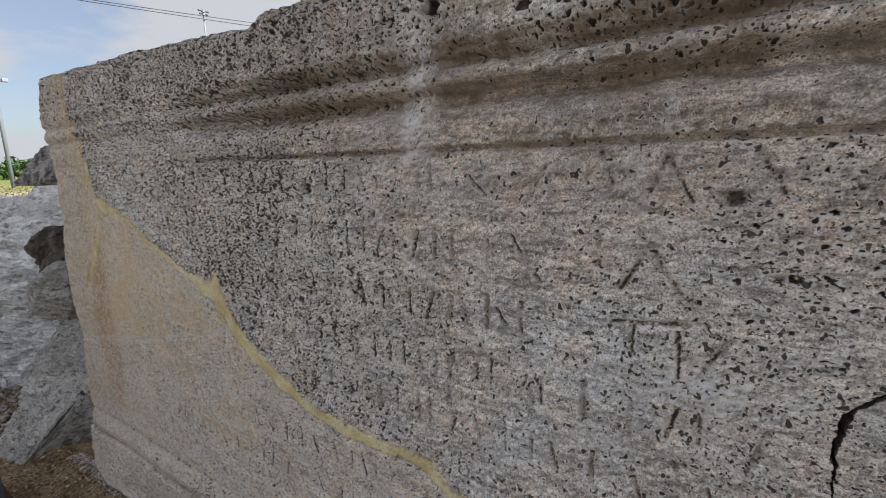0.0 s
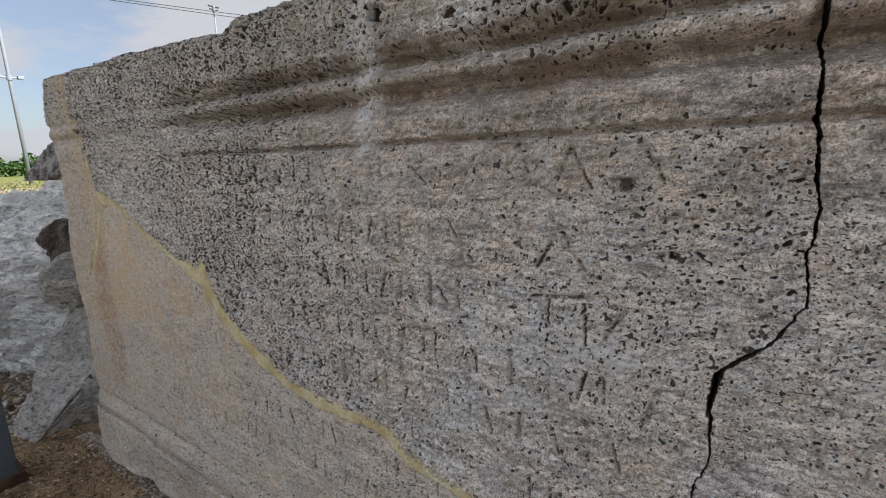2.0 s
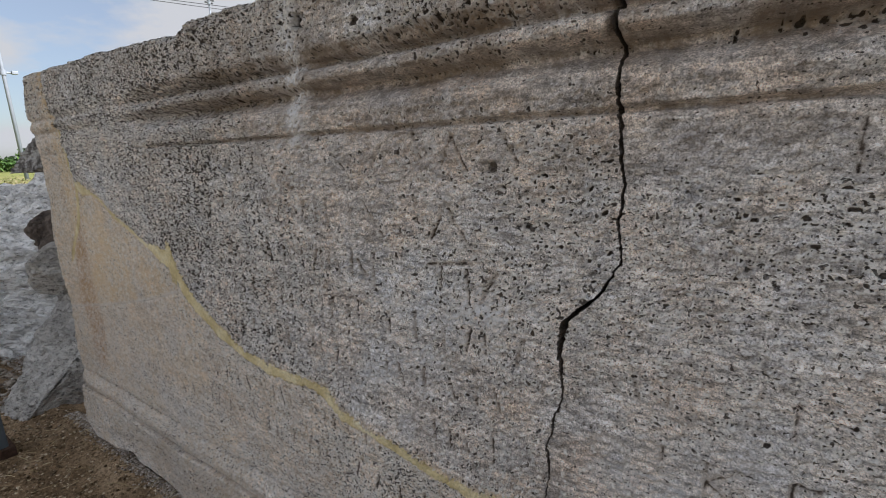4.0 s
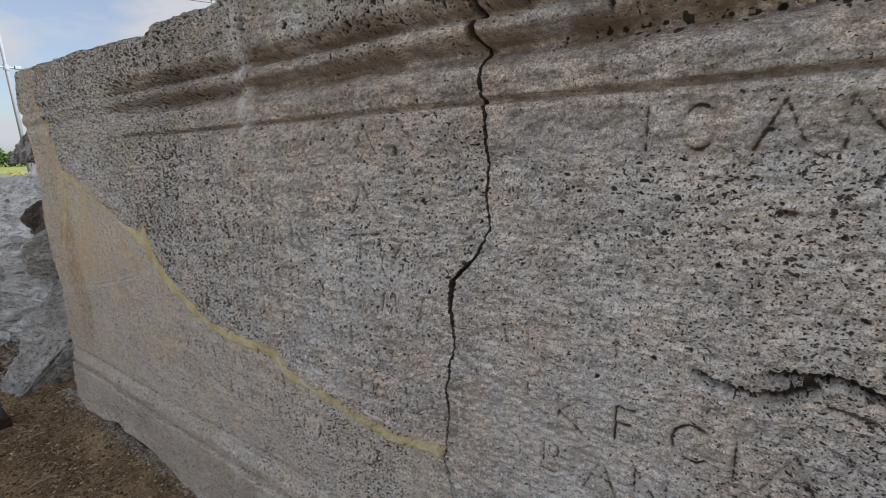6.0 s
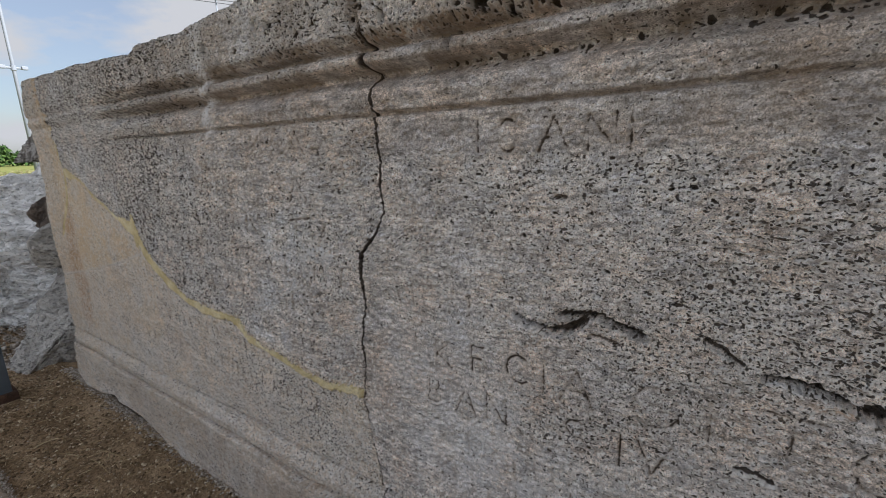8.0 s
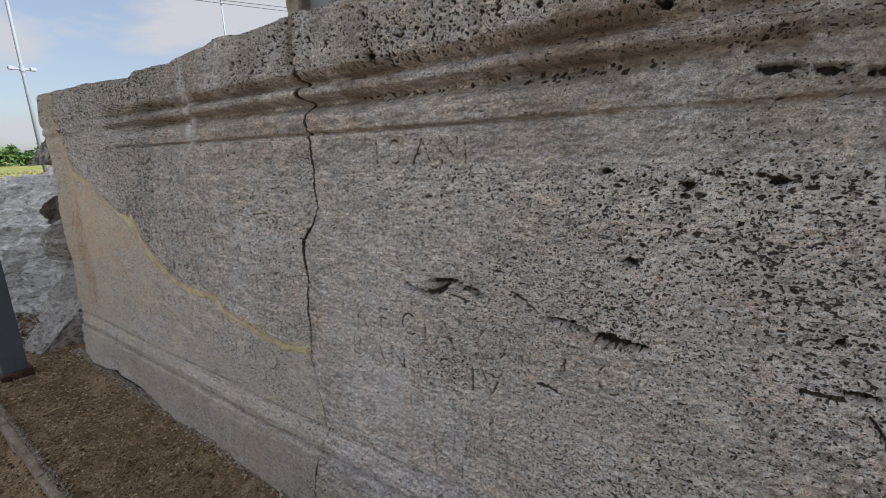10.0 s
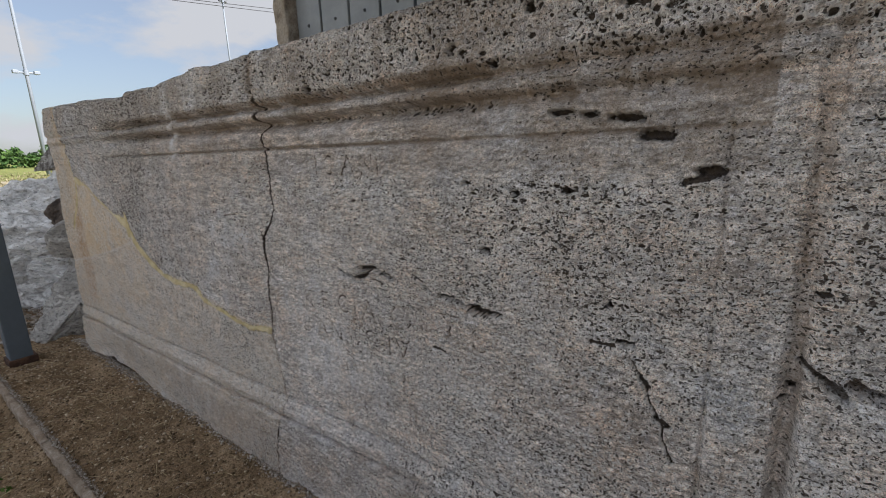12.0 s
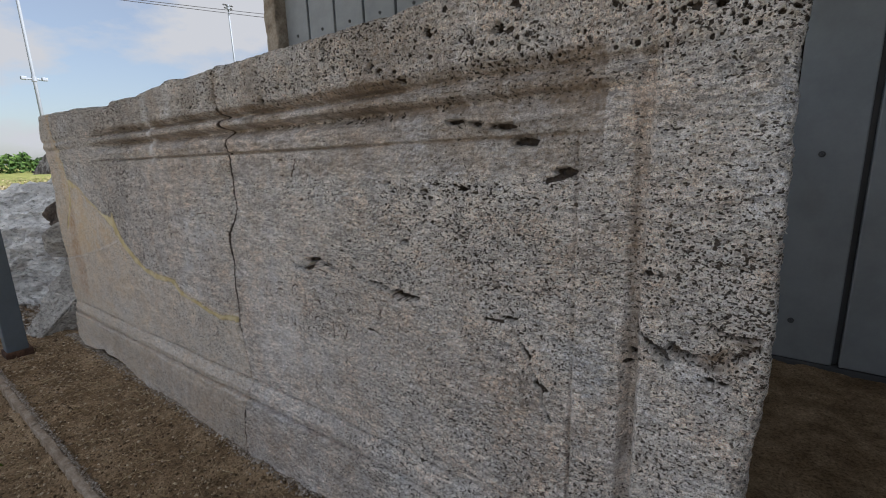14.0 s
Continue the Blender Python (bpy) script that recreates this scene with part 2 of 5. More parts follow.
def flaky(name, dark, light):
    """Broken limestone: chipped scales with step shadows in the colour, dust and pale bruises."""
    m, nt, b = material(name, 0.93, 0, 0.2)
    o = coords(nt)
    tilt = coords(nt, (1.0, 1.0, 2.3))
    n1 = noise_tex(nt, o, 6, 6, 0.65)
    c = ramp(nt, n1, (0.30, dark), (0.52, tuple((a + q) / 2 for a, q in zip(dark, light))), (0.70, light))
    f = noise_tex(nt, tilt, 60, 6, 0.72)
    c = mix(nt, 0.9, c, ramp(nt, f, (0.36, grey(0.34)), (0.41, grey(0.98)), (0.62, grey(1.2))), "MULTIPLY")
    c = mix(nt, 0.8, c, ramp(nt, noise_tex(nt, tilt, 22, 6, 0.7), (0.36, grey(0.42)), (0.42, grey(0.97)), (0.62, grey(1.12))), "MULTIPLY")
    nt.links.new(c, b.inputs["Base Color"])
    v = nt.nodes.new("ShaderNodeTexVoronoi")
    v.inputs["Scale"].default_value = 17
    v.feature = "F1"
    w = nt.nodes.new("ShaderNodeMixRGB")
    w.inputs[0].default_value = 0.12
    nt.links.new(tilt, w.inputs[1])
    warp_n = nt.nodes.new("ShaderNodeTexNoise")
    warp_n.inputs["Scale"].default_value = 14
    nt.links.new(o, warp_n.inputs["Vector"])
    nt.links.new(warp_n.outputs["Color"], w.inputs[2])
    nt.links.new(w.outputs["Color"], v.inputs["Vector"])
    plates = noise_tex(nt, coords(nt, (1.0, 1.5, 2.6)), 15, 4, 0.6)
    steps = ramp(nt, plates, (0.40, grey(0.0)), (0.42, grey(0.30)), (0.47, grey(0.36)), (0.49, grey(0.62)), (0.54, grey(0.68)), (0.56, grey(0.95)), (0.66, grey(1.0)))
    a = bump(nt, b, steps, 0.030, 1.0)
    a = bump(nt, b, v.outputs["Distance"], 0.008, 1.0, a)
    a = bump(nt, b, f, 0.005, 1.0, a)
    bump(nt, b, noise_tex(nt, o, 220, 4, 0.7), 0.0010, 0.9, a)
    return m


STONE = travertine()
MORTAR = speckled("yellow_mortar", ((0.36, (0.58, 0.48, 0.26)), (0.5, (0.74, 0.635, 0.38)), (0.64, (0.83, 0.76, 0.55))), 22, 300, 0.0006)
LIMESTONE = flaky("grey_limestone", (0.78, 0.775, 0.775), (0.93, 0.93, 0.93))
GREY_ROCK = flaky("dull_grey_rock", (0.40, 0.38, 0.355), (0.62, 0.60, 0.575))
RECESS_ROCK = speckled("recess_brown_rock", ((0.38, (0.055, 0.043, 0.037)), (0.5, (0.12, 0.095, 0.08)), (0.62, (0.24, 0.195, 0.165))), 16, 80, 0.012)
FLECKED = speckled("flecked_dark_rock", ((0.36, (0.10, 0.09, 0.085)), (0.48, (0.27, 0.255, 0.245)), (0.60, (0.58, 0.57, 0.56))), 34, 110, 0.006)
CONCRETE = speckled("rough_concrete", ((0.36, (0.26, 0.20, 0.15)), (0.5, (0.38, 0.31, 0.245)), (0.64, (0.48, 0.41, 0.345))), 18, 160, 0.004)
PILLAR = speckled("pitted_stone", ((0.32, (0.24, 0.20, 0.16)), (0.5, (0.40, 0.35, 0.29)), (0.7, (0.52, 0.47, 0.41))), 11, 70, 0.008)
GROUND = ground_material()
PANEL = painted_metal("grey_coated_steel", (0.33, 0.36, 0.39), 0.42, 0.3)
GROOVE = painted_metal("dark_grey_steel", (0.10, 0.105, 0.115), 0.5, 0.3)
POST = painted_metal("blue_grey_painted_steel", (0.135, 0.17, 0.21), 0.4, 0.35)
RUSTY = speckled("rusty_steel", ((0.3, (0.05, 0.035, 0.03)), (0.5, (0.10, 0.06, 0.045)), (0.7, (0.17, 0.10, 0.07))), 30, 200, 0.002, 0.8)
GALV = painted_metal("galvanised_steel", (0.23, 0.26, 0.30), 0.5, 0.2)
LAMP = painted_metal("dark_lamp_housing", (0.03, 0.033, 0.037), 0.4, 0.1)
CABLE = painted_metal("black_cable", (0.03, 0.03, 0.035), 0.6, 0.1)
WHITE = painted_metal("white_plastic", (0.75, 0.75, 0.73), 0.5, 0.1)
GRAVEL = island_mix("gravel", ((0.0, (0.26, 0.19, 0.14)), (0.5, (0.37, 0.285, 0.215)), (0.85, (0.46, 0.38, 0.31)), (1.0, (0.60, 0.54, 0.47))))
PALE_GRAVEL = island_mix("pale_gravel", ((0.0, (0.26, 0.21, 0.165)), (0.5, (0.42, 0.365, 0.31)), (1.0, (0.68, 0.64, 0.60))))
CRUMB = island_mix("soil_crumbs", ((0.0, (0.11, 0.077, 0.047)), (0.50, (0.25, 0.18, 0.112)), (0.76, (0.46, 0.355, 0.235)), (1.0, (0.78, 0.68, 0.52))))
STRAW = island_mix("dry_straw", ((0.0, (0.30, 0.22, 0.12)), (0.6, (0.52, 0.41, 0.25)), (1.0, (0.74, 0.64, 0.44))))
LEAF = island_mix("hedge_leaves", ((0.0, (0.020, 0.045, 0.012)), (0.6, (0.045, 0.09, 0.022)), (1.0, (0.085, 0.14, 0.035))))
WEED = island_mix("green_weed", ((0.0, (0.05, 0.10, 0.02)), (1.0, (0.12, 0.19, 0.04))))
GRASS = island_mix("dry_grass", ((0.0, (0.13, 0.125, 0.05)), (0.5, (0.20, 0.175, 0.095)), (1.0, (0.27, 0.235, 0.14))))


# ---------------------------------------------------------------- building helpers
def empty(name, at=(0, 0, 0), **tags):
    return tagged_at(new(name), at, **tags)


def tagged_at(ob, at, **tags):
    ob.location = at
    return tagged(ob, **tags)


def smooth(me):
    me.polygons.foreach_set("use_smooth", np.ones(len(me.polygons), dtype=bool))


def part(name, bm, mat, parent=None, label="", soft=False):
    me = bpy.data.meshes.new(name)
    bm.to_mesh(me)
    bm.free()
    me.materials.append(mat)
    if soft:
        smooth(me)
    ob = new(name, me)
    if parent is not None:
        ob.parent = parent
    return tagged(ob, label)


def mesh_np(name, verts, quads, mat, parent=None, soft=True, attrs=None):
    """One mesh object from numpy vertices and quads."""
    me = bpy.data.meshes.new(name)
    me.vertices.add(len(verts))
    me.vertices.foreach_set("co", np.ascontiguousarray(verts, dtype=np.float32).ravel())
    n, k = quads.shape
    me.loops.add(n * k)
    me.loops.foreach_set("vertex_index", np.ascontiguousarray(quads, dtype=np.int32).ravel())
    me.polygons.add(n)
    me.polygons.foreach_set("loop_start", np.arange(0, n * k, k, dtype=np.int32))
    for key, values in (attrs or {}).items():
        a = me.attributes.new(key, "FLOAT", "POINT")
        a.data.foreach_set("value", np.ascontiguousarray(values, dtype=np.float32))
    me.update(calc_edges=True)
    if soft:
        smooth(me)
    me.materials.append(mat)
    ob = new(name, me)
    if parent is not None:
        ob.parent = parent
    return ob


def box_bm(x0, y0, z0, x1, y1, z1, bevel=0.0, cuts=0, bm=None):
    b = bm or bmesh.new()
    r = bmesh.ops.create_cube(b, size=1.0, matrix=Matrix.LocRotScale(((x0 + x1) / 2, (y0 + y1) / 2, (z0 + z1) / 2), None, (x1 - x0, y1 - y0, z1 - z0)))
    es = list({e for v in r["verts"] for e in v.link_edges})
    if bevel:
        bmesh.ops.bevel(b, geom=es, offset=bevel, segments=2, affect="EDGES", profile=0.6)
    if cuts:
        bmesh.ops.subdivide_edges(b, edges=b.edges[:], cuts=cuts, use_grid_fill=True)
    return b


def tube_bm(points, radii, sides=10, bm=None):
    b = bm or bmesh.new()
    rings = []
    for i, (p, r) in enumerate(zip(points, radii)):
        p = Vector(p)
        d = (Vector(points[min(i + 1, len(points) - 1)]) - Vector(points[max(i - 1, 0)])).normalized()
        q = d.to_track_quat("Z", "Y").to_matrix()
        rings.append([b.verts.new(p + q @ Vector((r * math.cos(a), r * math.sin(a), 0))) for a in (2 * math.pi * k / sides for k in range(sides))])
    for a, c in zip(rings, rings[1:]):
        for k in range(sides):
            b.faces.new((a[k], a[(k + 1) % sides], c[(k + 1) % sides], c[k]))
    b.faces.new(rings[0][::-1])
    b.faces.new(rings[-1])
    return b


def spectral(shape, beta, sx=1.0, sz=1.0, seed=0, low=2.0):
    """Noise field with mean 0 and deviation 1; beta: smoothness, sx/sz: stretch along the columns and rows, in cells."""
    rng = np.random.default_rng(seed)
    f = np.fft.rfft2(rng.standard_normal(shape))
    kz = np.fft.fftfreq(shape[0])[:, None] * sz * max(shape)
    kx = np.fft.rfftfreq(shape[1])[None, :] * sx * max(shape)
    k = np.sqrt(kx ** 2 + kz ** 2)
    f *= 1.0 / (k + low) ** beta
    f[0, 0] = 0
    a = np.fft.irfft2(f, s=shape)
    return a / a.std()


def smoothstep(a, b, v):
    t = np.clip((v - a) / (b - a), 0, 1)
    return t * t * (3 - 2 * t)


# ---------------------------------------------------------------- the inscribed slab
NX, NZ = 1700, 670
TOP_X = (-1.53, -1.50, -1.30, -1.05, -0.79, -0.68, -0.634, -0.47, -0.22, 0.024, 0.034, 0.20, 0.31, 0.44, 0.55, 0.63, 0.70, 0.9, 1.15, 1.18)
TOP_Z = (1.060, 1.080, 1.084, 1.076, 1.063, 1.056, 1.073, 1.069, 1.094, 1.086, 1.090, 1.091, 1.085, 1.091, 1.097, 1.093, 1.104, 1.108, 1.108, 1.095)
BASE_X = (-1.60, -1.50, -1.40, -1.25, -1.08, -0.95, -0.62, -0.2, 0.1, 0.34, 1.2)
BASE_Z = (0.03, 0.0, 0.012, 0.032, 0.030, 0.0, -0.02, -0.02, 0.0, 0.02, 0.01)
LEFT_Z = (0.0, 0.03, 0.14, 0.335, 0.45, 0.68, 0.81, 0.96, 1.03, 1.09)
LEFT_X = (-1.53, -1.585, -1.592, -1.565, -1.550, -1.555, -1.545, -1.520, -1.517, -1.495)
CRACK_Z = (0.0, 0.05, 0.15, 0.25, 0.33, 0.42, 0.50, 0.53, 0.56, 0.60, 0.65, 0.682, 0.72, 0.75, 0.785, 0.82, 0.845, 0.88, 0.91, 0.94, 0.97, 1.12)
CRACK_X = (-0.06, -0.05, -0.022, 0.010, -0.008, -0.032, -0.020, -0.026, -0.019, -0.006, -0.007, -0.003, 0.034, 0.048, 0.043, 0.049, 0.042, 0.041, 0.038, 0.035, 0.033, 0.030)
SEAM_X = (-1.43, -1.375, -1.355, -1.338, -1.322, -1.300, -1.166, -1.09, -0.987, -0.905, -0.836, -0.815, -0.771, -0.70, -0.607, -0.54, -0.44, -0.387, -0.355, -0.29, -0.21, -0.13, -0.03, 0.1)
SEAM_Z = (1.40, 1.12, 1.050, 0.955, 0.880, 0.790, 0.768, 0.729, 0.692, 0.662, 0.648, 0.606, 0.563, 0.525, 0.494, 0.488, 0.491, 0.485, 0.458, 0.450, 0.434, 0.424, 0.424, 0.424)

vv, uu = np.meshgrid(np.linspace(0, 1, NZ), np.linspace(0, 1, NX), indexing="ij")
z_nom = vv * 1.09
edge_n = spectral((NZ, NX), 1.2, seed=3)
left0 = np.interp(z_nom, LEFT_Z, LEFT_X)
right0 = 1.178 - 0.006 * (1 - vv)
ragged_l = (0.0012 * edge_n[:, :1] + 0.007 * spectral((NZ, 8), 1.7, seed=9)[:, :1]) * np.ones_like(uu)
ragged_r = (0.0012 * edge_n[:, -1:] + 0.004 * spectral((NZ, 8), 1.7, seed=8)[:, :1]) * np.ones_like(uu)
width = right0 - left0
SX = left0 + width * uu + ragged_l * np.exp(-uu * 90) + ragged_r * np.exp(-(1 - uu) * 90)
left, right = left0 + ragged_l, right0 + ragged_r
# one column of the grid follows the crack, its neighbours stand off by the gap
JC = int((0.0 + 1.555) / 2.723 * NX)
row_z = (vv[:, :1] * 1.09)
crack_x = np.interp(row_z, CRACK_Z, CRACK_X) + 0.0020 * spectral((NZ, 8), 1.35, seed=11)[:, :1] + 0.0003 * spectral((NZ, 8), 0.5, seed=17)[:, :1]
gape = np.interp(row_z, (0.0, 0.2, 0.30, 0.36, 0.42, 0.5, 0.62, 0.67, 0.69, 0.74, 0.83, 0.87, 0.92, 0.96, 1.0, 1.1),
                 (0.0020, 0.0024, 0.0014, 0.0011, 0.0014, 0.0017, 0.0020, 0.0048, 0.0050, 0.0022, 0.0024, 0.0062, 0.0026, 0.0034, 0.0036, 0.0036))
gape = np.maximum(0.50 * gape * (1 + 0.28 * spectral((NZ, 8), 1.1, seed=13)[:, :1]) - 0.0005, 0.0)
col = np.arange(NX)[None, :] - JC
SX = SX + (crack_x - SX[:, JC:JC + 1]) * np.exp(-(col / 70.0) ** 2)
lip = np.where(np.abs(col) >= 3, gape * np.exp(-np.abs(col) / 10.0), 0.0)
SX = SX + np.sign(col) * lip
for side in (-1, 1):
    SX[:, JC + side] = crack_x[:, 0] + side * (gape[:, 0] + 0.0002)
    SX[:, JC + 2 * side] = crack_x[:, 0] + side * (gape[:, 0] + 0.0005)
top0 = np.interp(SX, TOP_X, TOP_Z)
base0 = np.interp(SX, BASE_X, BASE_Z) - 0.006
ragged_t = (0.0010 * edge_n[-1:, :] + 0.0035 * spectral((8, NX), 1.5, seed=5)[:1, :]) * np.ones_like(uu)
ragged_b = 0.008 * spectral((8, NX), 1.5, seed=6)[:1, :] * np.ones_like(uu)
SZ = base0 + (top0 - base0) * vv + ragged_t * np.exp(-(1 - vv) * 40) + ragged_b * np.exp(-vv * 40)
top, base = top0 + ragged_t, base0 + ragged_b

crack_d = SX - crack_x                                # signed distance from the crack, right positive
seam_z = np.interp(SX, SEAM_X, SEAM_Z) + 0.003 * spectral((8, NX), 1.0, seed=12)[:1, :]
steep = np.sqrt(1 + np.gradient(np.interp(SX[0], SEAM_X, SEAM_Z), SX[0]) ** 2)[None, :]
seam_d = (SZ - seam_z) / steep                        # above the seam positive
is_right = (col >= 0) & np.ones_like(vv, dtype=bool)
is_low = (~is_right) & (seam_d < 0)
is_up = (~is_right) & (seam_d >= 0)

D = np.zeros((NZ, NX))                                # depth into the stone
PIT = np.zeros((NZ, NX))
HOLE = np.zeros((NZ, NX))
GRIME_SHADE = np.zeros((NZ, NX))

# mouldings round the sunken field
lift = 0.008 * SX
zt = SZ - lift
mt_z = (0.874, 0.8792, 0.8810, 0.8846, 0.8866, 0.905, 0.917, 0.926, 0.934, 0.940, 0.944, 0.950, 0.958, 0.964, 0.968, 0.974, 0.978, 0.990)
mt_d = (0.000, 0.001, 0.018, 0.018, -0.002, -0.005, -0.001, 0.010, 0.023, 0.022, 0.002, -0.011, -0.012, -0.005, 0.015, 0.019, 0.002, -0.012)
zb = SZ - 0.02 * SX
mb_z = (0.165, 0.184, 0.188, 0.193, 0.196, 0.215, 0.232, 0.243, 0.246, 0.252, 0.255)
mb_d = (-0.014, -0.014, 0.012, 0.011, -0.007, -0.009, -0.001, 0.003, 0.016, 0.016, 0.000)
mr_x = (0.942, 0.945, 0.950, 0.957, 0.985, 1.014, 1.020, 1.025, 1.033, 1.038, 1.043)
mr_d = (0.000, 0.008, -0.003, -0.005, -0.002, 0.003, 0.015, 0.024, 0.020, 0.002, -0.009)
wear_t = np.clip(smoothstep(-0.98, -0.80, SX) + 0.28 * (1 - smoothstep(-1.2, -1.05, SX)) + 0.05, 0, 1)
wear_t *= 1 - 0.65 * np.exp(-((SX + 0.385) / 0.035) ** 2)
wear_t *= np.clip(0.85 + 0.25 * spectral((NZ, NX), 1.6, 1, 1, seed=21), 0.3, 1.15)
in_x = SX < 1.045
prof_t = np.interp(zt, mt_z, mt_d)
prof_t = prof_t * wear_t + (1 - wear_t) * np.interp(zt, (0.86, 0.99), (0.0, -0.010))
prof_r = np.interp(SX, mr_x, mr_d) * (0.75 + 0.3 * np.tanh(spectral((NZ, NX), 1.7, seed=22)))
prof_b = np.interp(zb, mb_z, mb_d) * (1.15 + 0.4 * np.tanh(spectral((NZ, NX), 1.7, seed=23)))
# the mitre: the frame's outer profile wins
mit_t = np.clip((SX - 0.945) / 0.1, 0, 1)
mit_h = np.clip((zt - 0.885) / 0.1, 0, 1)
mit_b = np.clip((0.255 - zb) / 0.09, 0, 1)
to_top, to_foot = smoothstep(-0.25, 0.25, mit_h - mit_t), smoothstep(-0.15, 0.15, mit_b - mit_t)
frame_t = np.where(zt > 0.872, prof_t * to_top, 0)
frame_b = np.where(zb < 0.262, prof_b * to_foot, 0)
frame_r = np.where(SX > 0.94, prof_r * np.where(zt > 0.872, 1 - to_top, 1) * np.where(zb < 0.262, 1 - to_foot, 1), 0)
D += frame_t + frame_b + frame_r
# sunk band along the old frame near the broken end
D += 0.005 * np.exp(-((SX + 1.335) / 0.045) ** 2) * smoothstep(0.22, 0.34, SZ) * (1 - smoothstep(0.62, 0.8, SZ))
D -= 0.005 * (1 - smoothstep(-1.45, -1.37, SX)) * smoothstep(0.2, 0.3, SZ)
moulded = smoothstep(-0.80, -0.55, SX) * (SX < 0.98)
blotchy = np.clip(0.55 + 0.45 * spectral((NZ, NX), 1.3, 1, 3, seed=31), 0, 1)
# moulding grooves: shade put into the colour along with the brown dirt
GRIME_SHADE += 0.95 * np.exp(-((zt - 0.8828) / 0.0028) ** 2) * moulded * np.clip(0.8 + 0.3 * edge_n, 0.2, 1)
GRIME_SHADE += 1.0 * np.exp(-((zt - 0.937) / 0.007) ** 2) * moulded * blotchy
GRIME_SHADE += 0.95 * np.exp(-((zt - 0.9725) / 0.006) ** 2) * smoothstep(-0.5, -0.3, SX) * in_x * blotchy
GRIME_SHADE += 0.32 * np.exp(-((SX - 0.944) / 0.003) ** 2) * (SZ > 0.22) * (SZ < 0.90) * blotchy
# upper border and moulding: weaker light put into the colour with the patina
GRIME_SHADE += 0.55 * smoothstep(0.965, 0.985, zt) * smoothstep(-0.9, -0.5, SX) * (1 - smoothstep(0.7, 1.0, SX)) * blotchy
GRIME_SHADE += 0.55 * smoothstep(0.80, 0.86, zt) * (1 - smoothstep(0.99, 1.0, zt)) * moulded * np.clip(0.75 + 0.35 * spectral((NZ, NX), 1.6, seed=33), 0.2, 1.3)
GRIME_SHADE += 0.45 * smoothstep(0.915, 0.93, zt) * (1 - smoothstep(0.985, 0.99, zt)) * moulded * blotchy
# darker towards the foot
GRIME_SHADE += 0.45 * (1 - smoothstep(0.10, 0.27, SZ)) * np.clip(0.7 + 0.4 * spectral((NZ, NX), 1.5, 0.6, 1.2, seed=34), 0, 1)
# right upright groove: its shade put into the colour
GRIME_SHADE += 0.75 * smoothstep(1.016, 1.024, SX) * (1 - smoothstep(1.033, 1.040, SX)) * (SZ < 0.96) * (SZ > 0.2) * np.clip(blotchy + 0.2, 0, 1)

# lie of the broken pieces
near_crack = 1 - 0.70 * np.exp(np.clip(crack_d, -1, 0) / 0.08)
D += np.where(is_up, -0.008 * near_crack + 0.003 * smoothstep(0.96, 1.02, SZ) * smoothstep(-0.3, 0.0, SX), 0) + np.where(is_low, -0.006 * near_crack, 0)

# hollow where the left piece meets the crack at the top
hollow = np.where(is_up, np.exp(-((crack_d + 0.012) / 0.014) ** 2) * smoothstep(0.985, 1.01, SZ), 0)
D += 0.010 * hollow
# the hollow's shading also darkened into the colour
GRIME_SHADE += 0.7 * hollow
# unevenness at several scales
bedding = spectral((NZ, NX), 1.25, 1.0, 0.30, seed=41)
D += 0.0030 * spectral((NZ, NX), 2.2, seed=40) + 0.0007 * spectral((NZ, NX), 1.5, seed=42)
rough_up = np.where(is_up, 1.0, np.where(is_low, 0.45, 0.55))
D += rough_up * 0.00045 * np.maximum(spectral((NZ, NX), 0.75, 1.0, 1.0, seed=43), -0.6)
D += np.where(is_right, 0.00035, 0.0002) * np.maximum(spectral((NZ, NX), 0.95, 0.45, 1.5, seed=44), -0.5)

cell_x, cell_z = (1.168 + 1.55) / NX, 1.09 / NZ


def window(x, z, r):
    """The block of the grid round a place, and its coordinates relative to it."""
    i = int(np.clip(z / 1.09 * NZ, 0, NZ - 1))
    for _ in range(2):
        j = int(np.clip((x - left[i, 0]) / (right[i, 0] - left[i, 0]) * NX, 0, NX - 1))
        i = int(np.clip((z - base[i, j]) / (top[i, j] - base[i, j]) * NZ, 0, NZ - 1))
    ri, rj = int(r / cell_z) + 5, int(r / cell_x) + 5
    s = np.s_[max(i - ri, 0):i + ri, max(j - rj, 0):j + rj]
    return s, SX[s] - x, SZ[s] - z


def pore(x, z, rx, rz, depth, tilt=0.0, dirt_shade=1.0):
    s, dx, dz = window(x, z, max(rx, rz) * 1.1)
    c, q = math.cos(tilt), math.sin(tilt)
    a, b2 = (dx * c + dz * q) / rx, (dz * c - dx * q) / rz
    k = np.clip((1.12 - np.sqrt(a * a + b2 * b2) * (1 + 0.20 * warp[s])) * 2.6, 0, 1)
    HOLE[s] = np.maximum(HOLE[s], depth * k)
    # the hole's shade, put into the colour together with its dirt
    PIT[s] = np.maximum(PIT[s], k * dirt_shade)


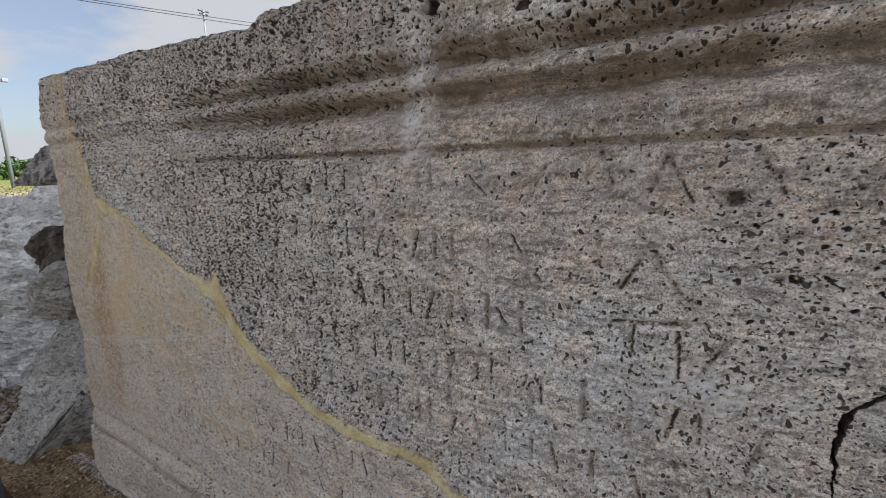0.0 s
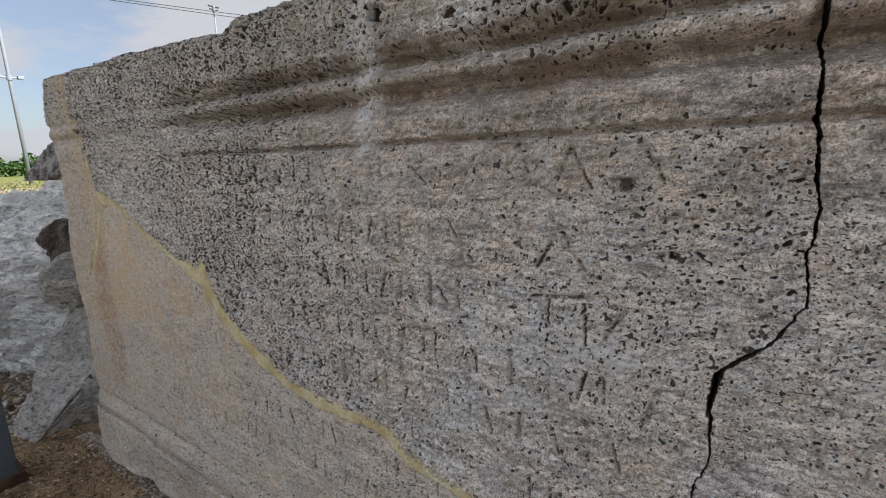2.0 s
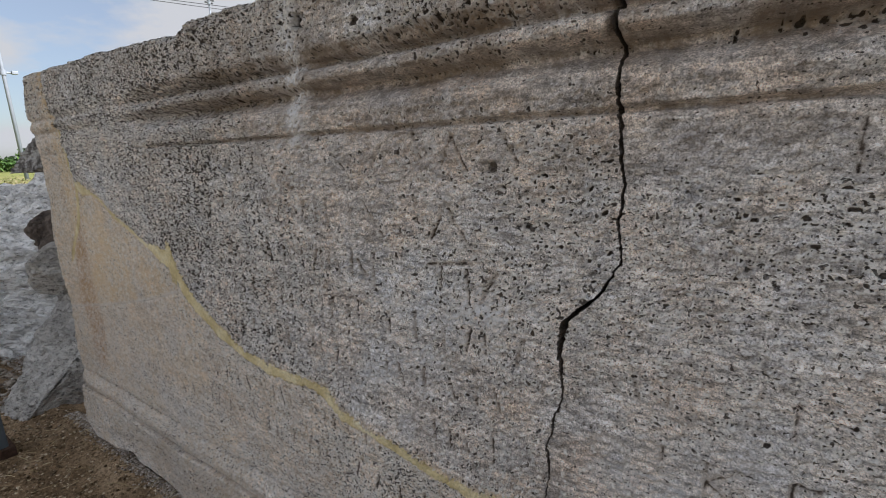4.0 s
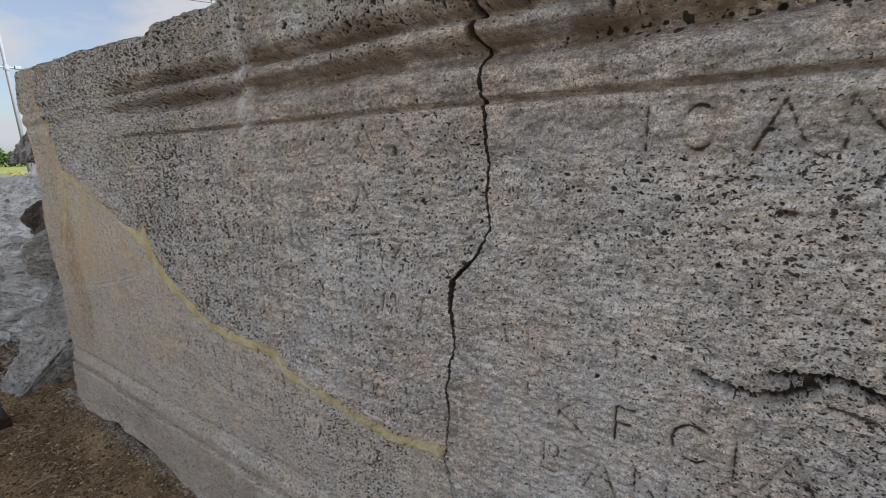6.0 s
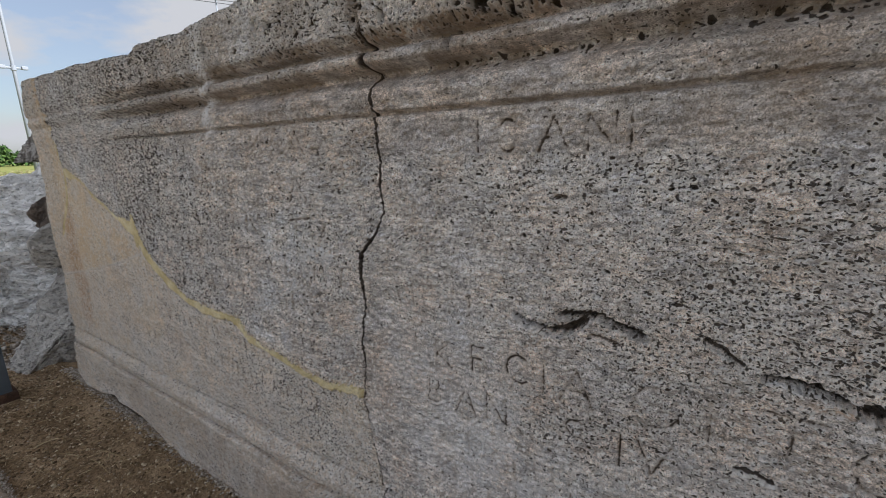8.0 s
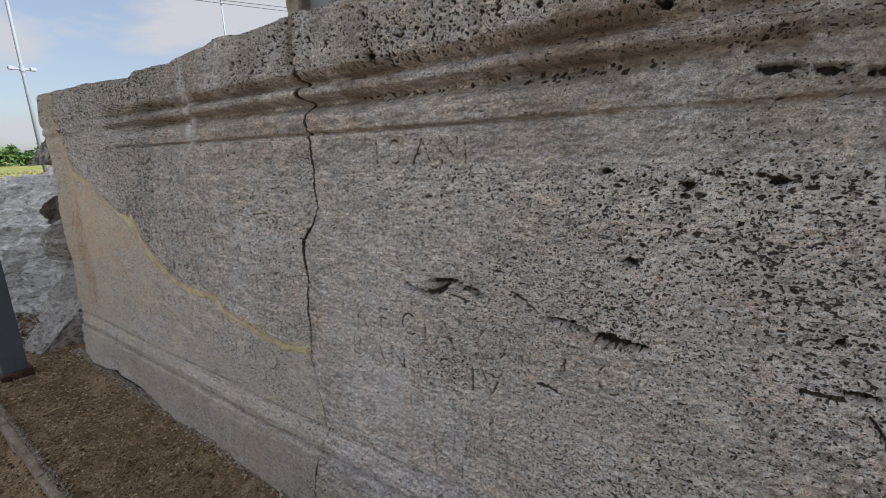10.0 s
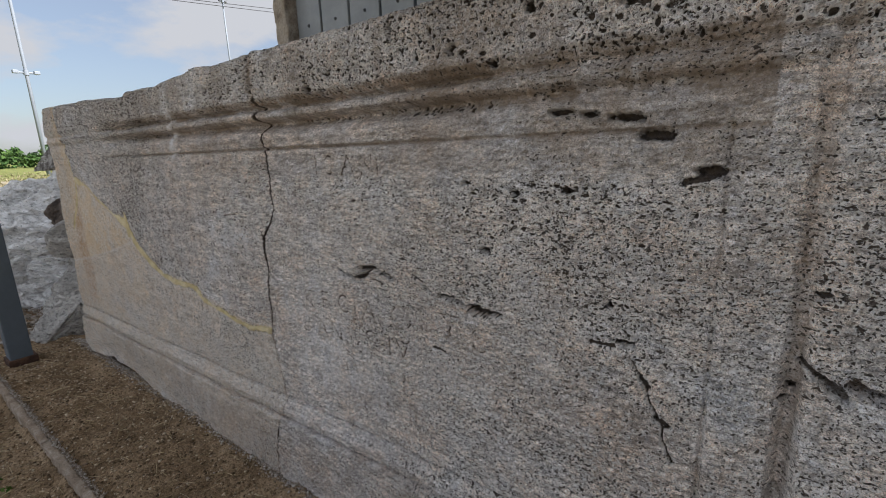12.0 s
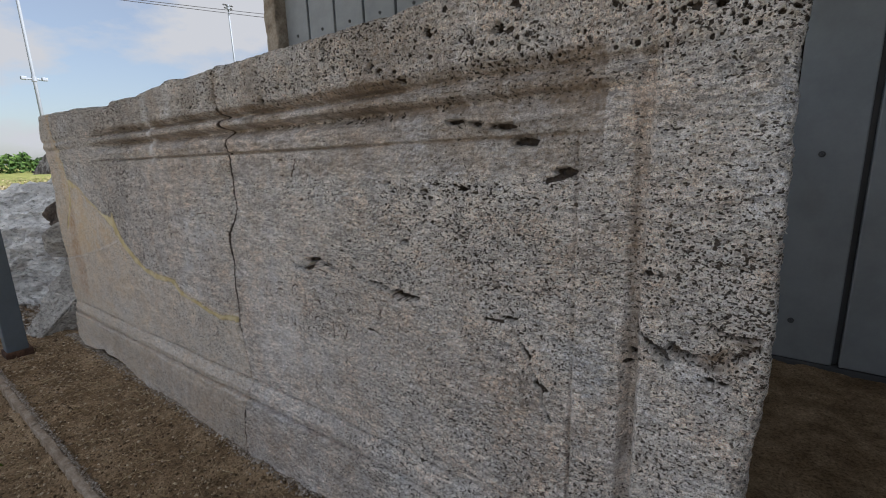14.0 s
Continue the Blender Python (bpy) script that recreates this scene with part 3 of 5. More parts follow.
def carve(points, width, depth, flat=False, dirt_shade=0.5):
    """A cut along a line of points: V-shaped like a chisel's, or flat-bottomed and ragged."""
    for (xa, za), (xb, zb2) in zip(points, points[1:]):
        r = math.hypot(xb - xa, zb2 - za) / 2 + width * 1.6
        s, dx, dz = window((xa + xb) / 2, (za + zb2) / 2, r)
        px, pz = dx + (xa + xb) / 2 - xa, dz + (za + zb2) / 2 - za
        ex, ez = xb - xa, zb2 - za
        t = np.clip((px * ex + pz * ez) / (ex * ex + ez * ez + 1e-12), 0, 1)
        d = np.hypot(px - t * ex, pz - t * ez) / width
        if flat:
            d = d * (1 + 0.22 * warp[s])
            k = np.clip(1.25 - d ** 3, 0, 1)
        else:
            k = np.clip(1 - d, 0, 1)
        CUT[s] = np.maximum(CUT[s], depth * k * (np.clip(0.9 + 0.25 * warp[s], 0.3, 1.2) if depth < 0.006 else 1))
        # the cut's shade and its brown deposit, both put into the colour
        PIT[s] = np.maximum(PIT[s], k * dirt_shade * (np.clip(0.9 + 0.25 * warp[s], 0.3, 1.2) if depth < 0.006 else 1))
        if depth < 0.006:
            GRIME_SHADE[s] = np.maximum(GRIME_SHADE[s], min(1.0, 210 * depth) * np.sqrt(k) * np.clip(0.8 + 0.3 * warp[s], 0.2, 1))


rng = np.random.default_rng(77)
warp = np.clip(spectral((NZ, NX), 1.0, seed=52), -2, 2)


def scatter(n, x0, x1, z0, z1, r0, r1, stretch, depth, tilt=0.0, keep=None, dirt_shade=0.80):
    """n pores in a box of the face, small ones far more often than large ones."""
    xs, zs = rng.uniform(x0, x1, n), rng.uniform(z0, z1, n)
    rs = r0 + (r1 - r0) * rng.random(n) ** 3.0
    st = np.exp(rng.normal(math.log(stretch), 0.3, n))
    tl = tilt + rng.normal(0, 0.25, n)
    for x, z, r, s, a, g in zip(xs, zs, rs, st, tl, rng.random(n)):
        if keep is not None and g > keep(x, z):
            continue
        pore(x, z, r * math.sqrt(s), r / math.sqrt(s), min(depth, 1.9 * r) * (0.7 + 0.5 * g), a, dirt_shade)


CUT = np.zeros((NZ, NX))
seam_at = lambda x: float(np.interp(x, SEAM_X, SEAM_Z))
patchy = spectral((60, 150), 1.3, seed=51)


def patch(x, z):
    return 0.55 + 0.35 * patchy[int(np.clip(z / 1.12, 0, 0.999) * 60), int(np.clip((x + 1.6) / 2.8, 0, 0.999) * 150)]


def sponge(lx, lz, seed, tilt=0.0, spread=0.30):
    """Noise of one size of cell, lx wide and lz high in metres, mean 0 and deviation 1."""
    f = np.fft.rfft2(np.random.default_rng(seed).standard_normal((NZ, NX)))
    kx, kz = np.fft.rfftfreq(NX)[None, :] / cell_x, np.fft.fftfreq(NZ)[:, None] / cell_z
    c, q = math.cos(tilt), math.sin(tilt)
    k = np.hypot((kx * c + kz * q) * lx, (kz * c - kx * q) * lz) + 1e-6
    a = np.fft.irfft2(f * np.exp(-np.log(k) ** 2 / (2 * spread ** 2)), s=(NZ, NX))
    return a / a.std()


def eat(field, share, depth, dirt_shade):
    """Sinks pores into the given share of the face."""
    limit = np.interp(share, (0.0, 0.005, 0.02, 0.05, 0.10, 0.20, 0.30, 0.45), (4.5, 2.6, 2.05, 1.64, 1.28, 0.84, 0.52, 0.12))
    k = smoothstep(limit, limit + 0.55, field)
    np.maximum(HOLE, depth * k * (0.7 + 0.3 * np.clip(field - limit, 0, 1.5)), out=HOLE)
    # the pores' own shade goes into the colour too
    np.maximum(PIT, dirt_shade * k, out=PIT)


blot = spectral((NZ, NX), 1.7, seed=71)
spots = np.clip(0.75 + 0.45 * spectral((NZ, NX), 1.35, 1.0, 0.7, seed=55), 0.1, 1.8)
beds = np.clip(0.70 + 0.60 * spectral((NZ, NX), 1.45, 0.8, 3.0, seed=56), 0.05, 2.0)
old_end = 1 - smoothstep(-0.75, -0.30, SX + 0.05 * blot)
border = smoothstep(0.972, 0.986, zt)
quiet = 1 - 0.75 * smoothstep(0.886, 0.892, zt) * (1 - smoothstep(0.925, 0.945, zt)) * (1 - 0.8 * old_end)
by_crack = np.exp(-((SX + 0.03) / 0.10) ** 2 - ((SZ - 0.79) / 0.07) ** 2)
first_line = is_right * smoothstep(0.822, 0.834, SZ) * (1 - smoothstep(0.890, 0.894, zt)) * (1 - smoothstep(0.90, 0.95, SX))
quiet = quiet * (1 - 0.85 * first_line)
field_up, field_right = is_up * (1 - border) * quiet, is_right * (1 - border) * quiet
open_zone = smoothstep(0.54, 0.62, SZ) * (1 - smoothstep(0.815, 0.832, SZ))
side = smoothstep(1.036, 1.045, SX)
outer = smoothstep(0.15, 0.55, SX)
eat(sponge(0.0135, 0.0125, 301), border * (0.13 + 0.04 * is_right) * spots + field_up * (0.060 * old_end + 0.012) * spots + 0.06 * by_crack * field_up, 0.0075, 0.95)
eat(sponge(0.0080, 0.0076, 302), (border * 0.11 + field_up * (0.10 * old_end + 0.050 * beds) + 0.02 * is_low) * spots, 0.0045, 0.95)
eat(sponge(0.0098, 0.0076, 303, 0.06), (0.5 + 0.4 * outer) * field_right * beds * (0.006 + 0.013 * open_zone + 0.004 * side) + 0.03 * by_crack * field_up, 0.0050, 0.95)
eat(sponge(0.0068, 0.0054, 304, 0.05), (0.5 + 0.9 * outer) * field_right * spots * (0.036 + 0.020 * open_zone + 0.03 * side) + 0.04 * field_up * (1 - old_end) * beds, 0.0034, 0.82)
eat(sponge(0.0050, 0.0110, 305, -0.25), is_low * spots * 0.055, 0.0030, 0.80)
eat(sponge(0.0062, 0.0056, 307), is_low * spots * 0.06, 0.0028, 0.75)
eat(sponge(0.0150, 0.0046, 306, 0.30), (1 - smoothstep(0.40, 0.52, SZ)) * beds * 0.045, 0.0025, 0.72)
# crusty relief between the pores
D += np.where(is_low, 0.0003, 0.0008) * sponge(0.0150, 0.0105, 311, 0.1, 0.45) + np.where(is_up | border.astype(bool), 0.0005, 0.0003) * sponge(0.0068, 0.0056, 312, 0.0, 0.3)
D += 0.0005 * np.abs(bedding) * np.where(is_low, 0.4, 1)
# single larger pores
scatter(420, -1.48, 1.16, 0.985, 1.10, 0.0026, 0.0058, 1.0, 0.014, 0.0, patch, 1.0)
scatter(190, 0.05, 0.95, 0.58, 0.83, 0.0014, 0.0036, 1.8, 0.010, -0.05, patch, 0.95)
scatter(90, 0.10, 0.95, 0.785, 0.822, 0.0018, 0.0038, 1.8, 0.012, 0.0, patch, 0.95)
scatter(130, 0.04, 0.66, 0.928, 0.942, 0.0018, 0.0044, 1.1, 0.012, 0.0, patch, 1.0)
scatter(160, -1.5, 0.0, 0.10, 0.78, 0.0018, 0.0042, 1.3, 0.006, 0.4, lambda x, z: (z < seam_at(x) - 0.02) * patch(x, z), 0.8)

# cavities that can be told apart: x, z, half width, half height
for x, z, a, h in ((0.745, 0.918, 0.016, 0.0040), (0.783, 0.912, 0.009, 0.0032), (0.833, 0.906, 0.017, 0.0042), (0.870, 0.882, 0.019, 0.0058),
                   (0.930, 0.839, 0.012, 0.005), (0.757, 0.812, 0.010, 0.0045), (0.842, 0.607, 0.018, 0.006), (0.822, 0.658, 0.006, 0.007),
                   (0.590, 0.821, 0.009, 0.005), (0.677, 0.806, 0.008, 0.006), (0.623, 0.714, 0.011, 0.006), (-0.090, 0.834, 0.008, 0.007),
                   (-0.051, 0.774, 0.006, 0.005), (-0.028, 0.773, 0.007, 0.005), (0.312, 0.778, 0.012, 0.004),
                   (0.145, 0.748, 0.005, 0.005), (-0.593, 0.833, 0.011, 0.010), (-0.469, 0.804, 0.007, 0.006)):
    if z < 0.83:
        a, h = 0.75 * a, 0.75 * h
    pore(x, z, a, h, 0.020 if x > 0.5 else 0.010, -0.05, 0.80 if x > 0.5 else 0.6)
    if z > 0.88:
        s, dx, dz = window(x, z, a * 1.3)
        GRIME_SHADE[s] = np.maximum(GRIME_SHADE[s], 0.9 * np.exp(-(dx / (a * 1.2)) ** 2 - ((dz + h * 0.6) / h) ** 2))
for x, z, a, h in ((0.171, 0.962, 0.007, 0.014), (0.069, 1.003, 0.007, 0.009), (0.217, 0.996, 0.008, 0.012), (0.574, 1.020, 0.010, 0.009), (0.643, 0.991, 0.010, 0.008),
                   (0.448, 1.068, 0.006, 0.020), (0.207, 0.997, 0.007, 0.008), (-0.203, 1.036, 0.010, 0.010), (-0.368, 1.023, 0.013, 0.013), (-0.170, 1.030, 0.009, 0.008),
                   (0.25, 0.985, 0.006, 0.007), (0.30, 0.983, 0.010, 0.006), (0.70, 1.055, 0.009, 0.012), (0.83, 1.04, 0.008, 0.008), (1.10, 1.02, 0.009, 0.006)):
    pore(x, z, 0.8 * a, 0.8 * h, 0.024, 0.0, 1.0)
for x, z, a, h in ((1.044, 0.710, 0.008, 0.004), (1.029, 0.593, 0.005, 0.006), (1.021, 0.574, 0.005, 0.004), (1.123, 0.587, 0.006, 0.005), (1.138, 0.585, 0.006, 0.005)):
    pore(x, z, a, h, 0.016, -0.1, 0.75)
carve(((1.035, 0.629), (1.047, 0.622), (1.062, 0.611)), 0.004, 0.012, True, 0.66)
carve(((1.060, 0.611), (1.074, 0.598)), 0.006, 0.018, True, 0.60)
carve(((1.080, 0.617), (1.090, 0.613), (1.102, 0.609)), 0.008, 0.022, True, 0.56)
carve(((1.109, 0.609), (1.122, 0.604), (1.132, 0.608), (1.139, 0.626)), 0.007, 0.016, True, 0.35)
carve(((1.149, 0.622), (1.158, 0.628), (1.169, 0.638)), 0.005, 0.014, True, 0.58)
carve(((1.122, 0.655), (1.130, 0.649), (1.145, 0.646), (1.169, 0.648)), 0.0042, 0.014, True, 0.58)
for x, z, a, h in ((1.128, 0.612, 0.020, 0.012), (1.155, 0.642, 0.018, 0.008), (1.086, 0.614, 0.008, 0.008)):
    s, dx, dz = window(x, z, a * 2)
    GRIME_SHADE[s] = np.maximum(GRIME_SHADE[s], 0.9 * np.exp(-(dx / a) ** 2 - (dz / h) ** 2))
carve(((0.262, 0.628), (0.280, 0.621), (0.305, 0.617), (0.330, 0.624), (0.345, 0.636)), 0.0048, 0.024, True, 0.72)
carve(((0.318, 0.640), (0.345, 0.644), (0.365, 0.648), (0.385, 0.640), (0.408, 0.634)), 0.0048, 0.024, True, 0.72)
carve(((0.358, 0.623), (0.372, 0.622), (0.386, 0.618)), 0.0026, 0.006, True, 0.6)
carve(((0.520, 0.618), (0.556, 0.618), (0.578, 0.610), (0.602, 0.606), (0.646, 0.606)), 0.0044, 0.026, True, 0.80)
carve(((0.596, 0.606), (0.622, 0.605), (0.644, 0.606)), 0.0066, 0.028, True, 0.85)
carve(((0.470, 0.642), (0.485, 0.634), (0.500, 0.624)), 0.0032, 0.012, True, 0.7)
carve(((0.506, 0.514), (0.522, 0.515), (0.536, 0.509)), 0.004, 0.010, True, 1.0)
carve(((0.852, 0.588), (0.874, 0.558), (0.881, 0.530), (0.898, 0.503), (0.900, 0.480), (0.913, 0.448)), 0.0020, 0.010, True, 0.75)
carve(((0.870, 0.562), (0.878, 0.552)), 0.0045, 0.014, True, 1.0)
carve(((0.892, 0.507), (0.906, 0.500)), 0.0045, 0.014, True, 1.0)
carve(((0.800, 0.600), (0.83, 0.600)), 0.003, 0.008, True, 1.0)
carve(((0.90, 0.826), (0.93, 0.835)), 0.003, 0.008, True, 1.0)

# lettering: strokes on a unit square
def arc(cx, cz, rx, rz, a0, a1, n=10):
    return [(cx + rx * math.cos(radians(a0 + (a1 - a0) * i / n)), cz + rz * math.sin(radians(a0 + (a1 - a0) * i / n))) for i in range(n + 1)]


GLYPH = {
    "I": [[(0.5, 0), (0.5, 1)]],
    "C": [arc(0.6, 0.5, 0.5, 0.5, 50, 310)],
    "O": [arc(0.5, 0.5, 0.5, 0.5, 0, 360, 16)],
    "A": [[(0, 0), (0.5, 1), (1, 0)], [(0.22, 0.4), (0.78, 0.4)]],
    "N": [[(0.05, 0), (0.05, 1), (0.95, 0), (0.95, 1)]],
    "V": [[(0, 1), (0.5, 0), (1, 1)]],
    "T": [[(0, 1), (1, 1)], [(0.5, 0), (0.5, 1)]],
    "K": [[(0.1, 0), (0.1, 1)], [(0.9, 1), (0.1, 0.45), (0.95, 0)]],
    "F": [[(0.1, 0), (0.1, 1), (0.8, 1)], [(0.1, 0.52), (0.65, 0.52)]],
    "B": [[(0.1, 0), (0.1, 1)], [(0.1, 1), *arc(0.4, 0.75, 0.35, 0.25, 90, -90), *arc(0.4, 0.25, 0.45, 0.25, 90, -90), (0.1, 0)]],
    "S": [[*arc(0.5, 0.75, 0.4, 0.25, 30, 270), *arc(0.5, 0.25, 0.4, 0.25, 90, -150)]],
}


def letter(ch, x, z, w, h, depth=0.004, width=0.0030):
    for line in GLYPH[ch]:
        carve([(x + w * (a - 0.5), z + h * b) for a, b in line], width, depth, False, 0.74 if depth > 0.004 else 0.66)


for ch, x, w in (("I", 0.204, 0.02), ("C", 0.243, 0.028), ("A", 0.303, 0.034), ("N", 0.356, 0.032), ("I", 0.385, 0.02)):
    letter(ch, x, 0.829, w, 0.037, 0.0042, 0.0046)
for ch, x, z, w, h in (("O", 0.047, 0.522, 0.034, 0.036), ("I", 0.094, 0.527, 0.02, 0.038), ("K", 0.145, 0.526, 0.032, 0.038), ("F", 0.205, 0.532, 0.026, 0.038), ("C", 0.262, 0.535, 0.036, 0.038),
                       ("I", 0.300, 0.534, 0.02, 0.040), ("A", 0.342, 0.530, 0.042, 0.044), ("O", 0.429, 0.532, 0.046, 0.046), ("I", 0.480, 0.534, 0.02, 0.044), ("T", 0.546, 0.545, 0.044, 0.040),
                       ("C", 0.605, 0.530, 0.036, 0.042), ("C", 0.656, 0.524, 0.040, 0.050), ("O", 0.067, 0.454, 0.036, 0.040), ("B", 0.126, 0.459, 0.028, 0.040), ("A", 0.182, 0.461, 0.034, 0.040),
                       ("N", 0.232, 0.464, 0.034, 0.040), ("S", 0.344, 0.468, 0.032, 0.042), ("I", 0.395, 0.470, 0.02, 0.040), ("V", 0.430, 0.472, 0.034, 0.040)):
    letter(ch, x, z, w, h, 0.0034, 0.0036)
# worn single strokes of the broken half
STROKES = ((-0.329, 0.852, -0.309, 0.832), (-0.245, 0.861, -0.259, 0.829), (-0.245, 0.861, -0.234, 0.834), (-0.193, 0.873, -0.205, 0.845), (-0.193, 0.873, -0.182, 0.845),
           (-0.139, 0.869, -0.151, 0.838), (-0.139, 0.869, -0.119, 0.831), (-0.077, 0.870, -0.058, 0.838), (-0.033, 0.860, -0.016, 0.843), (0.006, 0.867, -0.016, 0.843),
           (-0.280, 0.792, -0.248, 0.746), (-0.192, 0.798, -0.191, 0.770), (-0.147, 0.794, -0.122, 0.752),
           (-0.150, 0.790, -0.171, 0.750), (-0.296, 0.711, -0.272, 0.677), (-0.268, 0.721, -0.268, 0.676), (-0.176, 0.718, -0.100, 0.727), (-0.158, 0.717, -0.158, 0.690),
           (-0.121, 0.717, -0.119, 0.674), (-0.083, 0.716, -0.103, 0.680))
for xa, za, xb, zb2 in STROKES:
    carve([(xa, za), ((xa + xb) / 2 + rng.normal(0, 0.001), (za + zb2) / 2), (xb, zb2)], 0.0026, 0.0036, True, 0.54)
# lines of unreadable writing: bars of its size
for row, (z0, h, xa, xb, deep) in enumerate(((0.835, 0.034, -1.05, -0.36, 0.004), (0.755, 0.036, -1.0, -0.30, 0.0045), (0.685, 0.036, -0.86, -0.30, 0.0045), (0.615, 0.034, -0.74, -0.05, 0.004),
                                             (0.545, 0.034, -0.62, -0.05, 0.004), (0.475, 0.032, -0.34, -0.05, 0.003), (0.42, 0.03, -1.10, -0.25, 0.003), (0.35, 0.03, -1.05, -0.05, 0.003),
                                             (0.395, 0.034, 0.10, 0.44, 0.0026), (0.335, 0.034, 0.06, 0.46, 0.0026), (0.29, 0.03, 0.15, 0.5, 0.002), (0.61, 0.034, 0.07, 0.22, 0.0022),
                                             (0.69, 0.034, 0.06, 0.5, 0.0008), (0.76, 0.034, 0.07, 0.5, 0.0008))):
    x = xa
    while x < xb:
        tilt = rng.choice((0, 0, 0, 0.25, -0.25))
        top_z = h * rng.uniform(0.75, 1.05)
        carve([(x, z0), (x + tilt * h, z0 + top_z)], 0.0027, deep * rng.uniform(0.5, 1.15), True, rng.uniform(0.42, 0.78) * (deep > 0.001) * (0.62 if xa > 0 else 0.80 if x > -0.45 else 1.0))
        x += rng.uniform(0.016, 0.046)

# groove shade of the foot's moulding, put into the colour
for at in (0.1905, 0.2495):
    PIT = np.maximum(PIT, 0.66 * np.exp(-((zb - at) / 0.0030) ** 2) * np.clip(0.8 + 0.3 * warp, 0, 1.1) * (SX < 0.95))
# the crack and the edges
fade = smoothstep(0.0, 0.012, right - SX) * smoothstep(-0.004, 0.012, top - SZ)
D += np.maximum(CUT, HOLE * fade)
D += 0.0018 * is_low * np.exp(-((SZ - np.interp(SX, (-1.55, -1.30, -1.0, -0.84), (0.42, 0.465, 0.53, 0.575))) / 0.003) ** 2) * (SX < -0.84)
D[:, JC] += 0.09 * smoothstep(0.0, 0.0008, gape[:, 0]) + 0.004
# crack and both lips near black: the gap's shade put into the colour
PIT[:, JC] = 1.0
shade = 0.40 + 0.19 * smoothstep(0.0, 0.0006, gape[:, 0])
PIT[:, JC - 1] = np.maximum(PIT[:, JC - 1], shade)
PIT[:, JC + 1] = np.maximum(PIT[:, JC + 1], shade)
# left lip near the top: the joint's dark shading painted on
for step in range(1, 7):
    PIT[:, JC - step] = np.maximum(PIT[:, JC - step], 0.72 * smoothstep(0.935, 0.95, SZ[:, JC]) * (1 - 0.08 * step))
# mortar seam: a smeared fillet standing a little proud in the joint
seam_w = np.interp(SX, (-1.5, -1.31, -1.28, -1.20, -0.93, -0.9, -0.86, -0.80, -0.6, -0.4, -0.1, -0.03), (0.006, 0.006, 0.014, 0.004, 0.005, 0.016, 0.019, 0.013, 0.0090, 0.0085, 0.0075, 0.0070))
seam_w = seam_w * (1 + 0.22 * edge_n)
MORT = np.clip(1.5 - (np.abs(seam_d + 0.004) / seam_w) ** 2, 0, 1) * (SX < -0.03) * (crack_d < -0.004)
old_joint = np.interp(SZ, (0.50, 0.569, 0.716, 0.783), (-1.47, -1.441, -1.322, -1.296))
MORT = np.maximum(MORT, np.clip(1.5 - ((SX - old_joint) / (0.009 * (1 + 0.35 * edge_n))) ** 2, 0, 1) * smoothstep(0.55, 0.60, SZ) * (SZ < 0.79))
ms = np.clip(MORT, 0, 1)
brim = np.where(SX < -0.03, -0.007 * near_crack, 0)
D = D * (1 - 0.85 * ms) + 0.85 * ms * (brim - 0.0022 + 0.0008 * spectral((NZ, NX), 1.5, seed=61)) + 0.0025 * np.exp(-((np.abs(seam_d + 0.004) / seam_w - 1.15) / 0.12) ** 2) * (SX < -0.03) * (crack_d < 0)
GRIME_SHADE *= 1 - ms
PIT *= 1 - ms
# rounded outline
for dist, rad in ((top - SZ, 0.020 + 0.004 * edge_n), (SX - left, 0.030 + 0.006 * edge_n), (right - SX, 0.016 + 0.005 * edge_n), (SZ - base, 0.018)):
    e = np.clip(1 - dist / np.maximum(rad, 0.006), 0, 1)
    D += rad * (1 - np.sqrt(np.clip(1 - e * e, 0, 1)))

# stains with a shape of their own
streak = spectral((NZ, NX), 1.4, 1, 0.3, seed=72)
scar_z = np.interp(SX, (-1.55, -1.30, -1.0, -0.84), (0.42, 0.465, 0.53, 0.575))
above = smoothstep(-0.004, 0.004, SZ - scar_z)
wedge = is_low * above * (1 - smoothstep(-0.92, -0.80, SX)) * smoothstep(-1.42, -1.36, SX)
OCHRE = 0.88 * wedge * np.clip(0.8 + 0.4 * blot, 0.2, 1.3)
pale_x = np.interp(SZ, (0.50, 0.569, 0.716, 0.783), (-1.47, -1.441, -1.322, -1.291))
OCHRE = np.maximum(OCHRE, 1.0 * is_low * np.exp(-((SX - pale_x) / 0.012) ** 2) * smoothstep(0.48, 0.60, SZ) * (SZ < 0.80))
OCHRE = np.maximum(OCHRE, 0.7 * is_low * np.exp(-((SX - pale_x - 0.02) / 0.06) ** 2) * smoothstep(0.44, 0.50, SZ) * (SZ < 0.80) * np.clip(0.75 + 0.35 * streak, 0, 1))
OCHRE = np.maximum(OCHRE, 0.32 * is_low * (1 - 0.8 * smoothstep(0.79, 0.86, SZ)) + 0.28 * np.clip(blot + 0.2, 0, 1) * is_low * (1 - smoothstep(-0.8, -0.3, SX)))
OCHRE = np.clip(OCHRE + 0.75 * np.exp(-(np.abs(seam_d) / 0.010) ** 2) * (SX < -0.03) * (crack_d < 0), 0, 1)
rust_x = np.interp(SZ, (0.25, 0.40, 0.45, 0.55, 0.75), (-1.375, -1.36, -1.37, -1.365, -1.30))
rust_w = np.interp(SZ, (0.25, 0.40, 0.45, 0.52, 0.75), (0.025, 0.045, 0.060, 0.058, 0.025))
RUST = 1.0 * np.exp(-((SX - rust_x) / rust_w) ** 4) * is_low * smoothstep(0.22, 0.30, SZ) * (1 - smoothstep(0.60, 0.77, SZ)) * np.clip(0.85 + 0.4 * streak, 0.2, 1)
